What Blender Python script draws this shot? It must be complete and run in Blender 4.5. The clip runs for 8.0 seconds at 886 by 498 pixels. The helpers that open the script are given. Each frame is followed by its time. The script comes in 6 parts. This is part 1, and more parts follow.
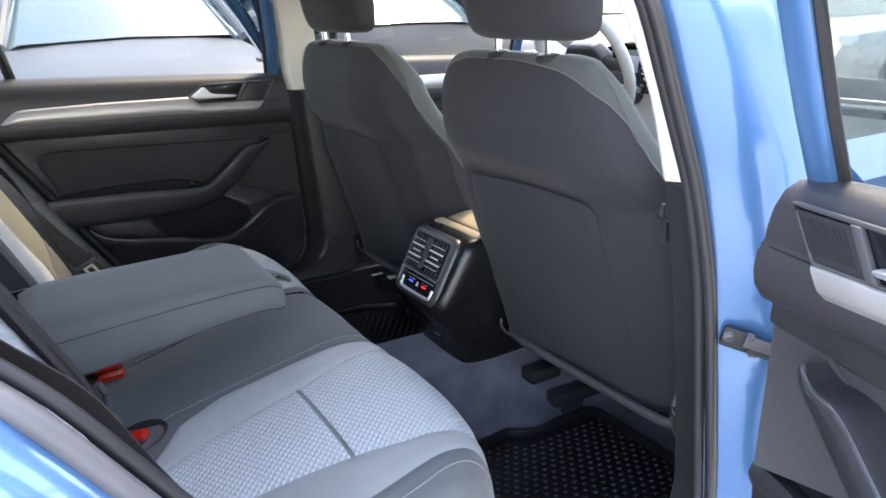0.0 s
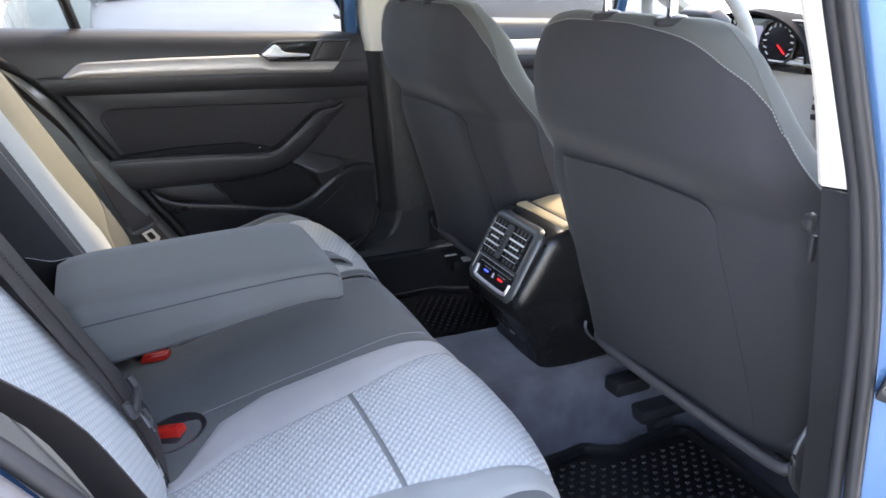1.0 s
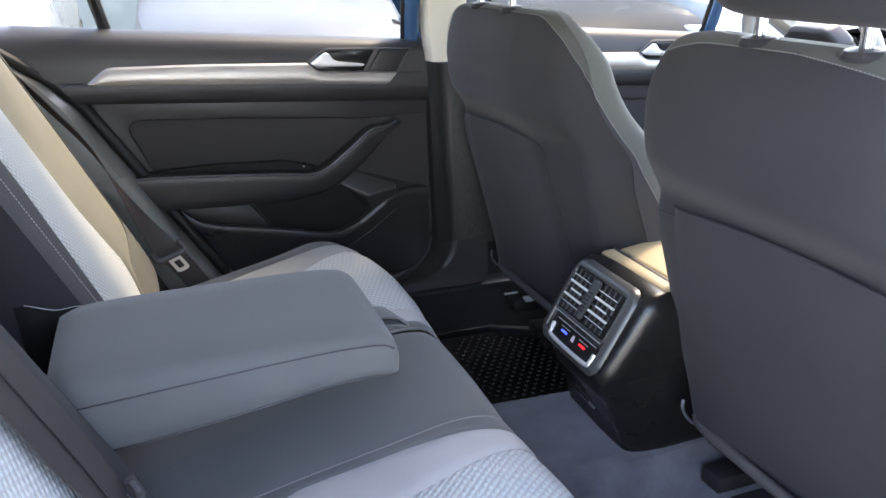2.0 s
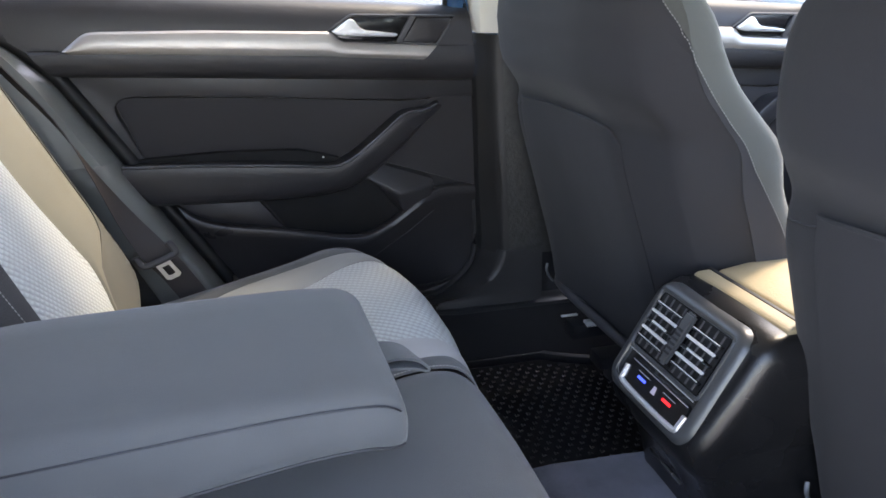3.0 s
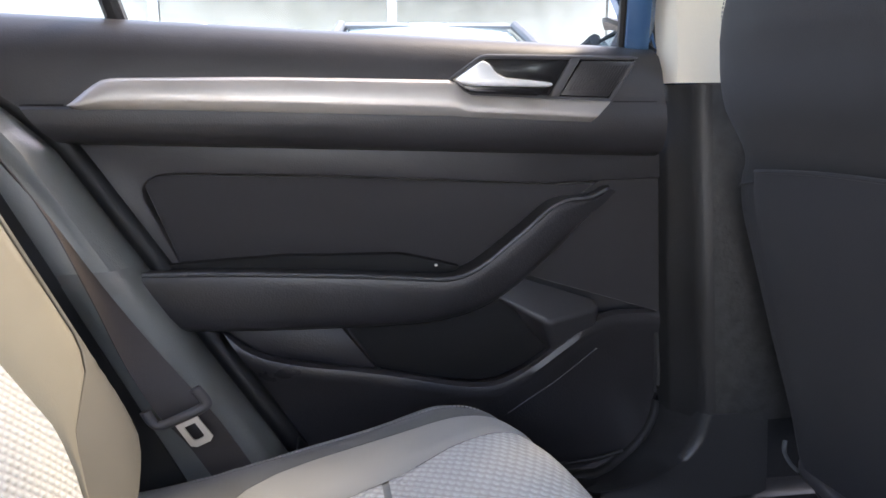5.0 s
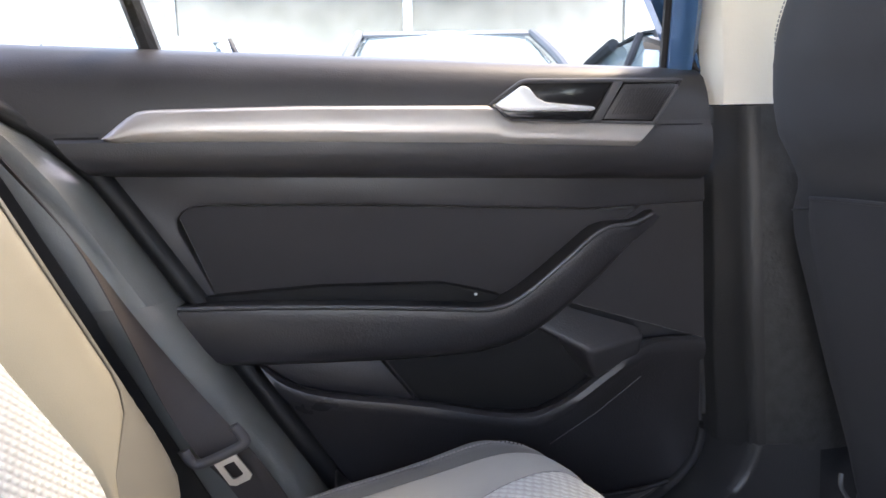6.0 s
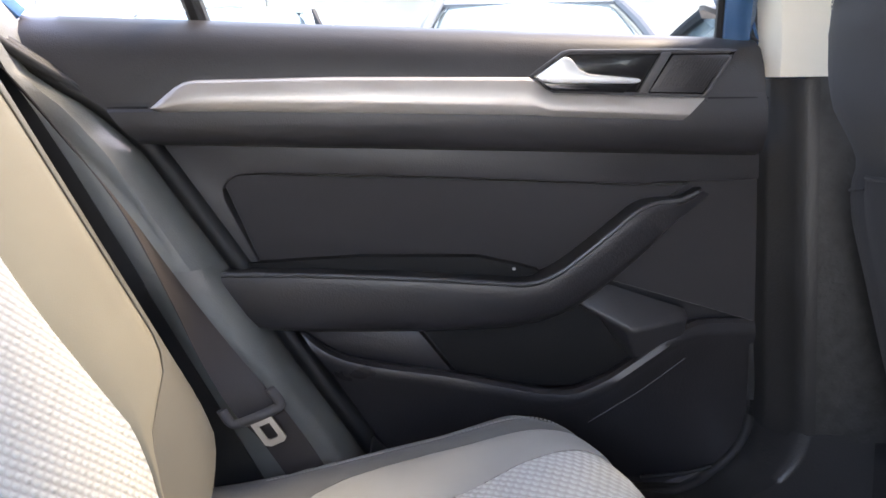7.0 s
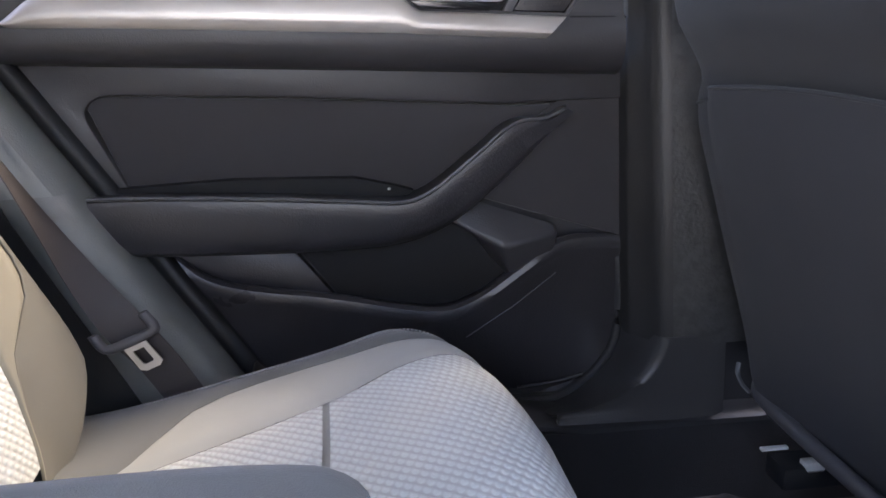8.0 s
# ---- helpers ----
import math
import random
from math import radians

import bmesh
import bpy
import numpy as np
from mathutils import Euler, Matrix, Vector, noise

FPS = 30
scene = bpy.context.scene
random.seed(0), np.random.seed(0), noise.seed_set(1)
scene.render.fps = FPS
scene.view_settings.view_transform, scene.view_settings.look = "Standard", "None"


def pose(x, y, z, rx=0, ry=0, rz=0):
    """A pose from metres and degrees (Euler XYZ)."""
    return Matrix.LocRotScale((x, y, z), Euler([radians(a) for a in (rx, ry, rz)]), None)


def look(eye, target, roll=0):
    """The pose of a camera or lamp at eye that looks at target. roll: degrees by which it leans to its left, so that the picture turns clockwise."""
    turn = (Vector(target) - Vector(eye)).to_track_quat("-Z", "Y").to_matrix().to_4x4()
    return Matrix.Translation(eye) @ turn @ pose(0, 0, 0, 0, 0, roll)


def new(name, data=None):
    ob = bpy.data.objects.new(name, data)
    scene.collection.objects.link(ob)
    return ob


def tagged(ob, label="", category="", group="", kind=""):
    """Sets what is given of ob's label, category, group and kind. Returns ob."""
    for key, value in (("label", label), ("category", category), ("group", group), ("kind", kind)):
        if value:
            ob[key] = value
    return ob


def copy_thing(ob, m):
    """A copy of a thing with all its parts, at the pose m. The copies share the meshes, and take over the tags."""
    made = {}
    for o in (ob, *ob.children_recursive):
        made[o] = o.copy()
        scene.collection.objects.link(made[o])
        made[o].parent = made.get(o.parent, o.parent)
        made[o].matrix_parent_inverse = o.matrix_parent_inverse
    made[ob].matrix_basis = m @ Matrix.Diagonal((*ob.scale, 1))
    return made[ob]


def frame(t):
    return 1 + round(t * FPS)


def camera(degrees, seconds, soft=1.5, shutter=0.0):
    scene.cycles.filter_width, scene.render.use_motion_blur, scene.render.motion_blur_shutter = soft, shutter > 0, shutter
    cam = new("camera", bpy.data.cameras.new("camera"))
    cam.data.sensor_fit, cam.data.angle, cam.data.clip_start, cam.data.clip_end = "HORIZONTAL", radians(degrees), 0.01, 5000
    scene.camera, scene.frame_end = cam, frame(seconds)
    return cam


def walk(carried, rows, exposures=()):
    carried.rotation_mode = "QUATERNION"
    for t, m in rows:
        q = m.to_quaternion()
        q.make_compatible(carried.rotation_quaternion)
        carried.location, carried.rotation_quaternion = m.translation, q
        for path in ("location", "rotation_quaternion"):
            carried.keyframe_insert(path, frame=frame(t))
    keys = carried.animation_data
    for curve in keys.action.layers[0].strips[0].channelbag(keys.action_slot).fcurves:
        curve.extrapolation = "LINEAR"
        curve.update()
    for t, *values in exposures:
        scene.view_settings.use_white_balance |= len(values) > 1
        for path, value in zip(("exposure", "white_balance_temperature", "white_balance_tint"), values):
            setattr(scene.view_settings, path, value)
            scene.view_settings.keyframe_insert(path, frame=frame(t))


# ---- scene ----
cam = camera(60.7, 8.0, soft=1.6)
PATH = [
    (0, (-0.016, -1.375, 1.291), (0.943, 0.265, 0.666), -2.0),
    (0.5, (0.03, -1.303, 1.278), (0.825, 0.401, 0.596), -1.7),
    (1, (0.073, -1.213, 1.27), (0.834, 0.498, 0.568), -0.7),
    (1.5, (0.106, -1.075, 1.271), (0.828, 0.652, 0.566), 0.3),
    (2, (0.117, -0.963, 1.277), (0.789, 0.782, 0.57), 0.7),
    (2.2, (0.123, -0.927, 1.258), (0.774, 0.831, 0.559), 0.9),
    (3.3, (0.287, -0.609, 1.16), (0.758, 1.205, 0.463), 0.3),
    (3.5, (0.306, -0.557, 1.142), (0.727, 1.289, 0.498), -0.1),
    (4, (0.32, -0.412, 1.088), (0.599, 1.485, 0.52), -0.9),
    (4.5, (0.314, -0.301, 1.065), (0.558, 1.618, 0.559), -0.5),
    (4.7, (0.317, -0.26, 1.048), (0.564, 1.675, 0.608), -0.4),
    (5.8, (0.268, -0.181, 1.064), (0.548, 1.765, 0.7), -0.9),
    (6, (0.283, -0.183, 1.074), (0.499, 1.769, 0.694), -1.3),
    (6.5, (0.315, -0.189, 1.076), (0.399, 1.764, 0.652), -1.8),
    (7, (0.338, -0.183, 1.074), (0.335, 1.766, 0.625), -1.1),
    (7.5, (0.356, -0.191, 1.063), (0.425, 1.741, 0.55), -0.3),
    (8, (0.377, -0.213, 1.033), (0.61, 1.691, 0.468), -0.9),
]
EXPOSURE = [(0.0, 3.5, 8100, 19), (0.5, 3.74, 8100, 20), (1.0, 3.8, 8100, 20), (2.0, 3.88, 8100, 21), (3.4, 3.78, 7900, 20), (4.5, 3.9, 8000, 24), (6.0, 4.15, 8200, 25), (7.0, 4.15, 8200, 25), (8.0, 4.08, 7900, 27)]
walk(cam, [(t, look(eye, target, roll)) for t, eye, target, roll in PATH], EXPOSURE)

# ---- light: warm sun from ahead on the far side of the car, clear sky ----
SUN_EL, SUN_AZ = 57.0, 34.0        # degrees above the ground; from +x towards +y
world = bpy.data.worlds.new("sky")
scene.world = world
world.use_nodes = True
wn = world.node_tree.nodes
sky = wn.new("ShaderNodeTexSky")
sky.sky_type, sky.sun_disc = "NISHITA", False
sky.sun_elevation, sky.sun_rotation = radians(SUN_EL), radians(90 - SUN_AZ)
wn["Background"].inputs["Strength"].default_value = 0.15
world.node_tree.links.new(sky.outputs[0], wn["Background"].inputs["Color"])
sun = new("sun", bpy.data.lights.new("sun", "SUN"))
sun.data.energy, sun.data.angle, sun.data.color = 0.52, radians(12.0), (1.0, 0.95, 0.82)
sdir = Vector((math.cos(radians(SUN_EL)) * math.cos(radians(SUN_AZ)), math.cos(radians(SUN_EL)) * math.sin(radians(SUN_AZ)), math.sin(radians(SUN_EL))))
sun.matrix_world = look(sdir * 30, (0, 0, 0))


# ---- materials ----
def material(name, col, rough=0.5, metal=0.0, grain=0.0, scale=300.0, vary=0.12, vscale=6.0, coat=0.0, sheen=0.0, spec=0.5, emit=None, stretch=None):
    """A surface with fine relief (grain, at scale per metre) and slow variation of tone and gloss."""
    m = bpy.data.materials.new(name)
    m.use_nodes = True
    nt = m.node_tree
    b = nt.nodes["Principled BSDF"]
    b.inputs["Metallic"].default_value = metal
    b.inputs["Coat Weight"].default_value = coat
    b.inputs["Coat Roughness"].default_value = 0.05
    b.inputs["Sheen Weight"].default_value = sheen
    b.inputs["Sheen Roughness"].default_value = 0.4
    b.inputs["Specular IOR Level"].default_value = spec
    co = nt.nodes.new("ShaderNodeTexCoord")
    n1 = nt.nodes.new("ShaderNodeTexNoise")
    n1.inputs["Scale"].default_value, n1.inputs["Detail"].default_value = vscale, 5
    nt.links.new(co.outputs["Object"], n1.inputs["Vector"])
    r1 = nt.nodes.new("ShaderNodeMapRange")
    r1.inputs[1].default_value, r1.inputs[2].default_value = 0.3, 0.7
    r1.inputs[3].default_value, r1.inputs[4].default_value = 1 - vary, 1 + vary
    nt.links.new(n1.outputs["Fac"], r1.inputs[0])
    mix = nt.nodes.new("ShaderNodeVectorMath")
    mix.operation = "SCALE"
    mix.inputs[0].default_value = col
    nt.links.new(r1.outputs[0], mix.inputs["Scale"])
    nt.links.new(mix.outputs[0], b.inputs["Base Color"])
    r2 = nt.nodes.new("ShaderNodeMapRange")
    r2.inputs[1].default_value, r2.inputs[2].default_value = 0.3, 0.7
    r2.inputs[3].default_value, r2.inputs[4].default_value = max(0.02, rough - 0.07), min(1, rough + 0.07)
    nt.links.new(n1.outputs["Fac"], r2.inputs[0])
    nt.links.new(r2.outputs[0], b.inputs["Roughness"])
    if grain:
        n2 = nt.nodes.new("ShaderNodeTexNoise")
        n2.inputs["Scale"].default_value, n2.inputs["Detail"].default_value = scale, 3
        if stretch:
            mp = nt.nodes.new("ShaderNodeMapping")
            mp.inputs["Scale"].default_value = stretch
            nt.links.new(co.outputs["Object"], mp.inputs["Vector"])
            nt.links.new(mp.outputs[0], n2.inputs["Vector"])
        else:
            nt.links.new(co.outputs["Object"], n2.inputs["Vector"])
        bu = nt.nodes.new("ShaderNodeBump")
        bu.inputs["Strength"].default_value, bu.inputs["Distance"].default_value = grain, 0.0012
        nt.links.new(n2.outputs["Fac"], bu.inputs["Height"])
        nt.links.new(bu.outputs[0], b.inputs["Normal"])
    if emit:
        b.inputs["Emission Color"].default_value, b.inputs["Emission Strength"].default_value = (*emit[:3], 1), emit[3]
    return m


def cloth(name, col, col2, rows=150.0, depth=0.35, rough=0.85, sheen=0.3, vary=0.08):
    """Fine woven upholstery: crossing threads in the object's own coordinates."""
    m = material(name, col, rough, vary=vary, vscale=9, sheen=sheen)
    nt = m.node_tree
    b = nt.nodes["Principled BSDF"]
    co = nt.nodes["Texture Coordinate"]
    a2 = nt.nodes.new("ShaderNodeTexNoise")
    a2.inputs["Scale"].default_value, a2.inputs["Detail"].default_value, a2.inputs["Roughness"].default_value = rows * 5, 2, 0.6
    nt.links.new(co.outputs["Object"], a2.inputs["Vector"])
    bu = nt.nodes.new("ShaderNodeBump")
    bu.inputs["Strength"].default_value, bu.inputs["Distance"].default_value = depth, 0.001
    nt.links.new(a2.outputs[0], bu.inputs["Height"])
    nt.links.new(bu.outputs[0], b.inputs["Normal"])
    return m


def quilted(name, col, dark, along, across):
    """Jacquard insert cloth: slanting ridges broken into dashes, in UV metres (u across the seat, v along it)."""
    m = material(name, col, 0.8, vary=0.05, vscale=8, sheen=0.3)
    nt = m.node_tree
    b = nt.nodes["Principled BSDF"]
    base = b.inputs["Base Color"].links[0].from_socket
    uv, sep = nt.nodes.new("ShaderNodeUVMap"), nt.nodes.new("ShaderNodeSeparateXYZ")
    nt.links.new(uv.outputs[0], sep.inputs[0])

    def op(kind, a, c=0.0, d=0.0):
        n = nt.nodes.new("ShaderNodeMath")
        n.operation = kind
        for k, v in enumerate((a, c, d)):
            if isinstance(v, (int, float)):
                n.inputs[k].default_value = v
            else:
                nt.links.new(v, n.inputs[k])
        return n.outputs[0]

    across_rows = op("DIVIDE", op("MULTIPLY_ADD", sep.outputs[1], 0.85, sep.outputs[0]), across)
    dash = op("SINE", op("MULTIPLY", op("DIVIDE", op("MULTIPLY_ADD", sep.outputs[0], -0.45, sep.outputs[1]), along), 2 * math.pi))
    wave = op("SINE", op("MULTIPLY", op("MULTIPLY_ADD", dash, 0.05, across_rows), 2 * math.pi))
    ridge = op("POWER", op("MULTIPLY_ADD", wave, 0.5, 0.5), 0.8)
    high = op("MULTIPLY", ridge, op("MULTIPLY_ADD", dash, 0.36, 0.64))
    pale = op("MINIMUM", op("MULTIPLY", high, 2.2), 1.0)
    mx = nt.nodes.new("ShaderNodeMix")
    mx.data_type = "RGBA"
    mx.inputs["A"].default_value = (*dark, 1)
    nt.links.new(pale, mx.inputs["Factor"])
    nt.links.new(base, mx.inputs["B"])
    nt.links.new(mx.outputs["Result"], b.inputs["Base Color"])
    bu = nt.nodes.new("ShaderNodeBump")
    bu.inputs["Strength"].default_value, bu.inputs["Distance"].default_value = 0.8, 0.0019
    nt.links.new(high, bu.inputs["Height"])
    nt.links.new(bu.outputs[0], b.inputs["Normal"])
    return m


BLACK = material("grained_black_plastic", (0.036, 0.034, 0.037), 0.34, grain=0.35, scale=420, vary=0.18, vscale=7)
SOFT = material("soft_touch_black", (0.040, 0.038, 0.041), 0.42, grain=0.28, scale=560, vary=0.15, vscale=5)
# Paler than BLACK: draws the arm rest's edge highlight; also colours the strap bolt.
EDGEGLOSS = material("edge_highlight_and_bolt_grey", (0.08, 0.08, 0.083), 0.24, vary=0.15)
CHAR = material("charcoal_plastic", (0.075, 0.073, 0.077), 0.45, grain=0.3, scale=420, vary=0.15, vscale=6)
PILLAR = material("dark_pillar_plastic", (0.021, 0.021, 0.022), 0.4, grain=0.3, scale=380, vary=0.12)
PILLARGRAIN = material("coarse_grained_pillar_plastic", (0.036, 0.036, 0.036), 0.5, grain=0.95, scale=170, vary=0.3, vscale=60)
FOOT = material("dark_foot_plastic", (0.034, 0.034, 0.036), 0.36, grain=0.3, scale=380, vary=0.12)
CONSOLE = material("satin_black_console", (0.011, 0.011, 0.012), 0.28, grain=0.2, scale=500, vary=0.15)
# Near-black base: the shade inside hollows, gaps and ducts is in the colour.
SHADEBLACK = material("shade_black", (0.006, 0.006, 0.007), 0.8, vary=0.1)
VENTGREY = material("satin_grey_plastic", (0.085, 0.088, 0.092), 0.35, metal=0.3, vary=0.06)
# White and mostly non-metal: the chrome's sky highlight is in the colour.
SLATCHROME = material("highlit_satin_chrome", (0.95, 0.95, 0.96), 0.45, metal=0.3, vary=0.04)
SATIN = material("satin_chrome", (0.92, 0.92, 0.93), 0.5, metal=1.0, vary=0.04)
GLOSS = material("piano_black", (0.012, 0.012, 0.014), 0.18, vary=0.1, coat=0.3)
RUBBER = material("black_rubber", (0.018, 0.018, 0.02), 0.6, grain=0.15, scale=500, vary=0.2)
# Blacker than RUBBER: shade in the narrow gaps is in the colour.
SHADOWRUBBER = material("shaded_black_seal_rubber", (0.007, 0.007, 0.008), 0.55, vary=0.1)
# Same rubber as SEAL, painted paler to carry the skylight on the rear lip.
SKYLITSEAL = material("skylit_grey_seal_rubber", (0.11, 0.11, 0.115), 0.4, grain=0.2, scale=600, vary=0.2)
SEAL = material("door_seal_rubber", (0.03, 0.03, 0.03), 0.36, grain=0.2, scale=600, vary=0.15)
DOORCLOTH = cloth("door_insert_cloth", (0.038, 0.035, 0.038), None, 170, 0.3)
SEATDARK = cloth("charcoal_seat_cloth", (0.135, 0.14, 0.139), None, 190, 0.45, sheen=0.25)
SEATSIDE = cloth("grey_green_seat_side_cloth", (0.085, 0.089, 0.083), None, 190, 0.4, sheen=0.2)
SEATBACK = cloth("dark_grey_seat_back_cloth", (0.0325, 0.032, 0.0365), None, 210, 0.4, sheen=0.1)
LIGHTCLOTH = cloth("light_grey_seat_cloth", (0.48, 0.475, 0.475), None, 200, 0.35, sheen=0.3)
MIDCLOTH = cloth("mid_grey_seat_cloth", (0.35, 0.36, 0.345), None, 200, 0.35, sheen=0.25)
# Darker than BOLSTER: shading on the bolster's outer side is in the colour.
SIDECLOTH = cloth("shaded_bolster_cloth", (0.16, 0.152, 0.128), None, 200, 0.35, sheen=0.2)
# Beige tint carries the warm light on the bolster.
BOLSTER = cloth("warm_lit_bolster_cloth", (0.26, 0.24, 0.19), None, 200, 0.35, sheen=0.2)
INSERT = quilted("patterned_light_grey_cloth", (0.62, 0.655, 0.645), (0.47, 0.475, 0.475), 0.0095, 0.0115)
CARPET = material("dark_blue_grey_carpet", (0.12, 0.12, 0.145), 0.95, grain=1.0, scale=900, vary=0.4, vscale=14, sheen=0.4)
DARKCARPET = material("black_carpet", (0.018, 0.018, 0.02), 0.95, grain=1.0, scale=900, vary=0.3, vscale=14, sheen=0.15)
PANEL = material("grey_side_panel_plastic", (0.155, 0.16, 0.15), 0.34, grain=0.35, scale=420, vary=0.15, vscale=6)
MATR = material("moulded_rubber_mat", (0.016, 0.016, 0.0175), 0.38, grain=0.2, scale=300, vary=0.2)
SILVER = material("satin_silver_trim", (0.56, 0.52, 0.49), 0.42, metal=0.7, vary=0.06, vscale=20, grain=0.05, scale=200, stretch=(0.05, 1, 1))
CHROME = material("chrome", (0.85, 0.85, 0.86), 0.12, metal=1.0, vary=0.04)
STEEL = material("brushed_steel", (0.55, 0.55, 0.56), 0.3, metal=1.0, vary=0.1)
CREAM = material("cream_pillar_trim", (0.80, 0.75, 0.65), 0.65, grain=0.3, scale=500, vary=0.05)
HEADLINE = material("cream_headliner", (0.80, 0.77, 0.70), 0.9, grain=0.5, scale=700, vary=0.06)
PAINT = material("light_blue_metallic_paint", (0.07, 0.19, 0.385), 0.22, metal=0.4, vary=0.06, vscale=3, coat=1.0, grain=0.03, scale=2500)
WEB = material("black_belt_webbing", (0.046, 0.039, 0.039), 0.6, grain=0.35, scale=900, vary=0.12, vscale=12)
RED = material("red_buckle_plastic", (0.75, 0.03, 0.02), 0.35, vary=0.06, coat=0.2)
SEAMTHREAD = material("grey_thread", (0.24, 0.235, 0.23), 0.8, vary=0.1)
THREAD = material("pale_grey_thread", (0.38, 0.37, 0.36), 0.8, vary=0.1)
# The sun's warmth on the lid is put into the base colour.
SUNTAN = material("sunlit_tan_lid_vinyl", (0.34, 0.27, 0.165), 0.55, grain=0.4, scale=350, vary=0.1)
WHITE = material("white_plastic", (0.75, 0.75, 0.74), 0.45, vary=0.04)
BLUELED = material("blue_mark", (0.05, 0.08, 0.6), 0.4, emit=(0.03, 0.08, 1.0, 0.22))
REDLED = material("red_mark", (0.6, 0.02, 0.02), 0.4, emit=(1.0, 0.02, 0.03, 0.16))
PALELED = material("pale_mark", (0.7, 0.6, 0.7), 0.4)
DASHTOP = material("dash_top_plastic", (0.012, 0.012, 0.013), 0.8, grain=0.4, scale=350, spec=0.06)
DASHLOW = material("pale_dash_trim", (0.66, 0.64, 0.6), 0.5, grain=0.2, scale=350)
NAVY = material("navy_car_paint", (0.03, 0.036, 0.042), 0.5, vary=0.3, vscale=2.5, spec=0.06)
WHITEPAINT = material("white_car_paint", (0.75, 0.76, 0.77), 0.3, vary=0.03, coat=1.0)
MIDPAINT = material("mid_grey_car_paint", (0.18, 0.19, 0.205), 0.4, vary=0.1, vscale=2.5, spec=0.2)
GREYPAINT = material("silver_car_paint", (0.4, 0.42, 0.43), 0.3, metal=0.5, vary=0.04, coat=1.0)
# Pale opaque base carries sky that the glass would reflect.
CARGLASS = material("sky_pale_car_glass", (0.2, 0.28, 0.3), 0.08, vary=0.05, coat=1.0)
LAMPGLASS = material("headlamp_glass", (0.6, 0.68, 0.72), 0.12, metal=0.4, vary=0.1, coat=1.0)
TYRE = material("tyre_rubber", (0.02, 0.02, 0.02), 0.8, grain=0.5, scale=200)
CONCRETE = material("pale_concrete", (0.6, 0.59, 0.55), 0.9, grain=0.6, scale=60, vary=0.2, vscale=0.8)
FARWALL = material("pale_wall", (0.7, 0.69, 0.66), 0.9, grain=0.4, scale=20, vary=0.08, vscale=0.5)


def window_glass(name, tint):
    m = bpy.data.materials.new(name)
    m.use_nodes = True
    gt = m.node_tree
    gt.nodes.clear()
    g_out, g_tr, g_gl, g_mx, g_lw, g_pw, g_ad = (gt.nodes.new(k) for k in ("ShaderNodeOutputMaterial", "ShaderNodeBsdfTransparent", "ShaderNodeBsdfGlossy", "ShaderNodeMixShader", "ShaderNodeLayerWeight", "ShaderNodeMath", "ShaderNodeMath"))
    g_tr.inputs[0].default_value, g_gl.inputs["Roughness"].default_value = (*tint, 1), 0.02
    g_lw.inputs["Blend"].default_value = 0.5
    g_pw.operation, g_ad.operation = "POWER", "MULTIPLY_ADD"
    g_pw.inputs[1].default_value, g_ad.inputs[1].default_value, g_ad.inputs[2].default_value = 5.0, 0.6, 0.03
    gt.links.new(g_lw.outputs["Facing"], g_pw.inputs[0]), gt.links.new(g_pw.outputs[0], g_ad.inputs[0])
    gt.links.new(g_ad.outputs[0], g_mx.inputs[0]), gt.links.new(g_tr.outputs[0], g_mx.inputs[1]), gt.links.new(g_gl.outputs[0], g_mx.inputs[2])
    gt.links.new(g_mx.outputs[0], g_out.inputs[0])
    return m


GLASS = window_glass("tinted_window_glass", (0.69, 0.71, 0.69))
CLEARGLASS = window_glass("clear_window_glass", (0.92, 0.94, 0.92))


# ---- mesh tools: each returns (vertices, faces) ----
def V(*a):
    return np.array(a, float)


def tab(table, v):
    """Value of a table of (key, value) rows at v, straight between the rows."""
    return np.interp(v, [r[0] for r in table], [r[1] for r in table])


def smooth_line(pts, n):
    """n points along a smooth line through the given ones."""
    p = np.array(pts, float)
    d = np.r_[0, np.cumsum(np.sqrt(np.linalg.norm(np.diff(p, axis=0), axis=1)) + 1e-9)]
    out = []
    for s in np.linspace(0, d[-1], n):
        i = min(max(np.searchsorted(d, s) - 1, 0), len(p) - 2)
        p0, p1, p2, p3 = p[max(i - 1, 0)], p[i], p[i + 1], p[min(i + 2, len(p) - 1)]
        u = (s - d[i]) / (d[i + 1] - d[i])
        out.append(0.5 * (2 * p1 + (p2 - p0) * u + (2 * p0 - 5 * p1 + 4 * p2 - p3) * u**2 + (3 * p1 - p0 - 3 * p2 + p3) * u**3))
    return np.array(out)


def even_line(pts, n):
    """n points at even steps along a broken line."""
    p = np.array(pts, float)
    d = np.r_[0, np.cumsum(np.linalg.norm(np.diff(p, axis=0), axis=1))]
    return np.stack([np.interp(np.linspace(0, d[-1], n), d, p[:, k]) for k in range(p.shape[1])], 1)


def join(*parts):
    vs, fs = [], []
    for v, f in parts:
        k = len(vs)
        vs += [tuple(p) for p in v]
        fs += [tuple(i + k for i in face) for face in f]
    return vs, fs


def grid(rows, ring=False, caps=False):
    """A sheet through rows of points; ring closes each row on itself, caps fill the first and last."""
    m = len(rows[0])
    vs = [tuple(p) for r in rows for p in r]
    fs = [(i * m + j, i * m + (j + 1) % m, (i + 1) * m + (j + 1) % m, (i + 1) * m + j) for i in range(len(rows) - 1) for j in range(m if ring else m - 1)]
    if caps:
        fs += [tuple(range(m))[::-1], tuple(range((len(rows) - 1) * m, len(rows) * m))]
    return vs, fs


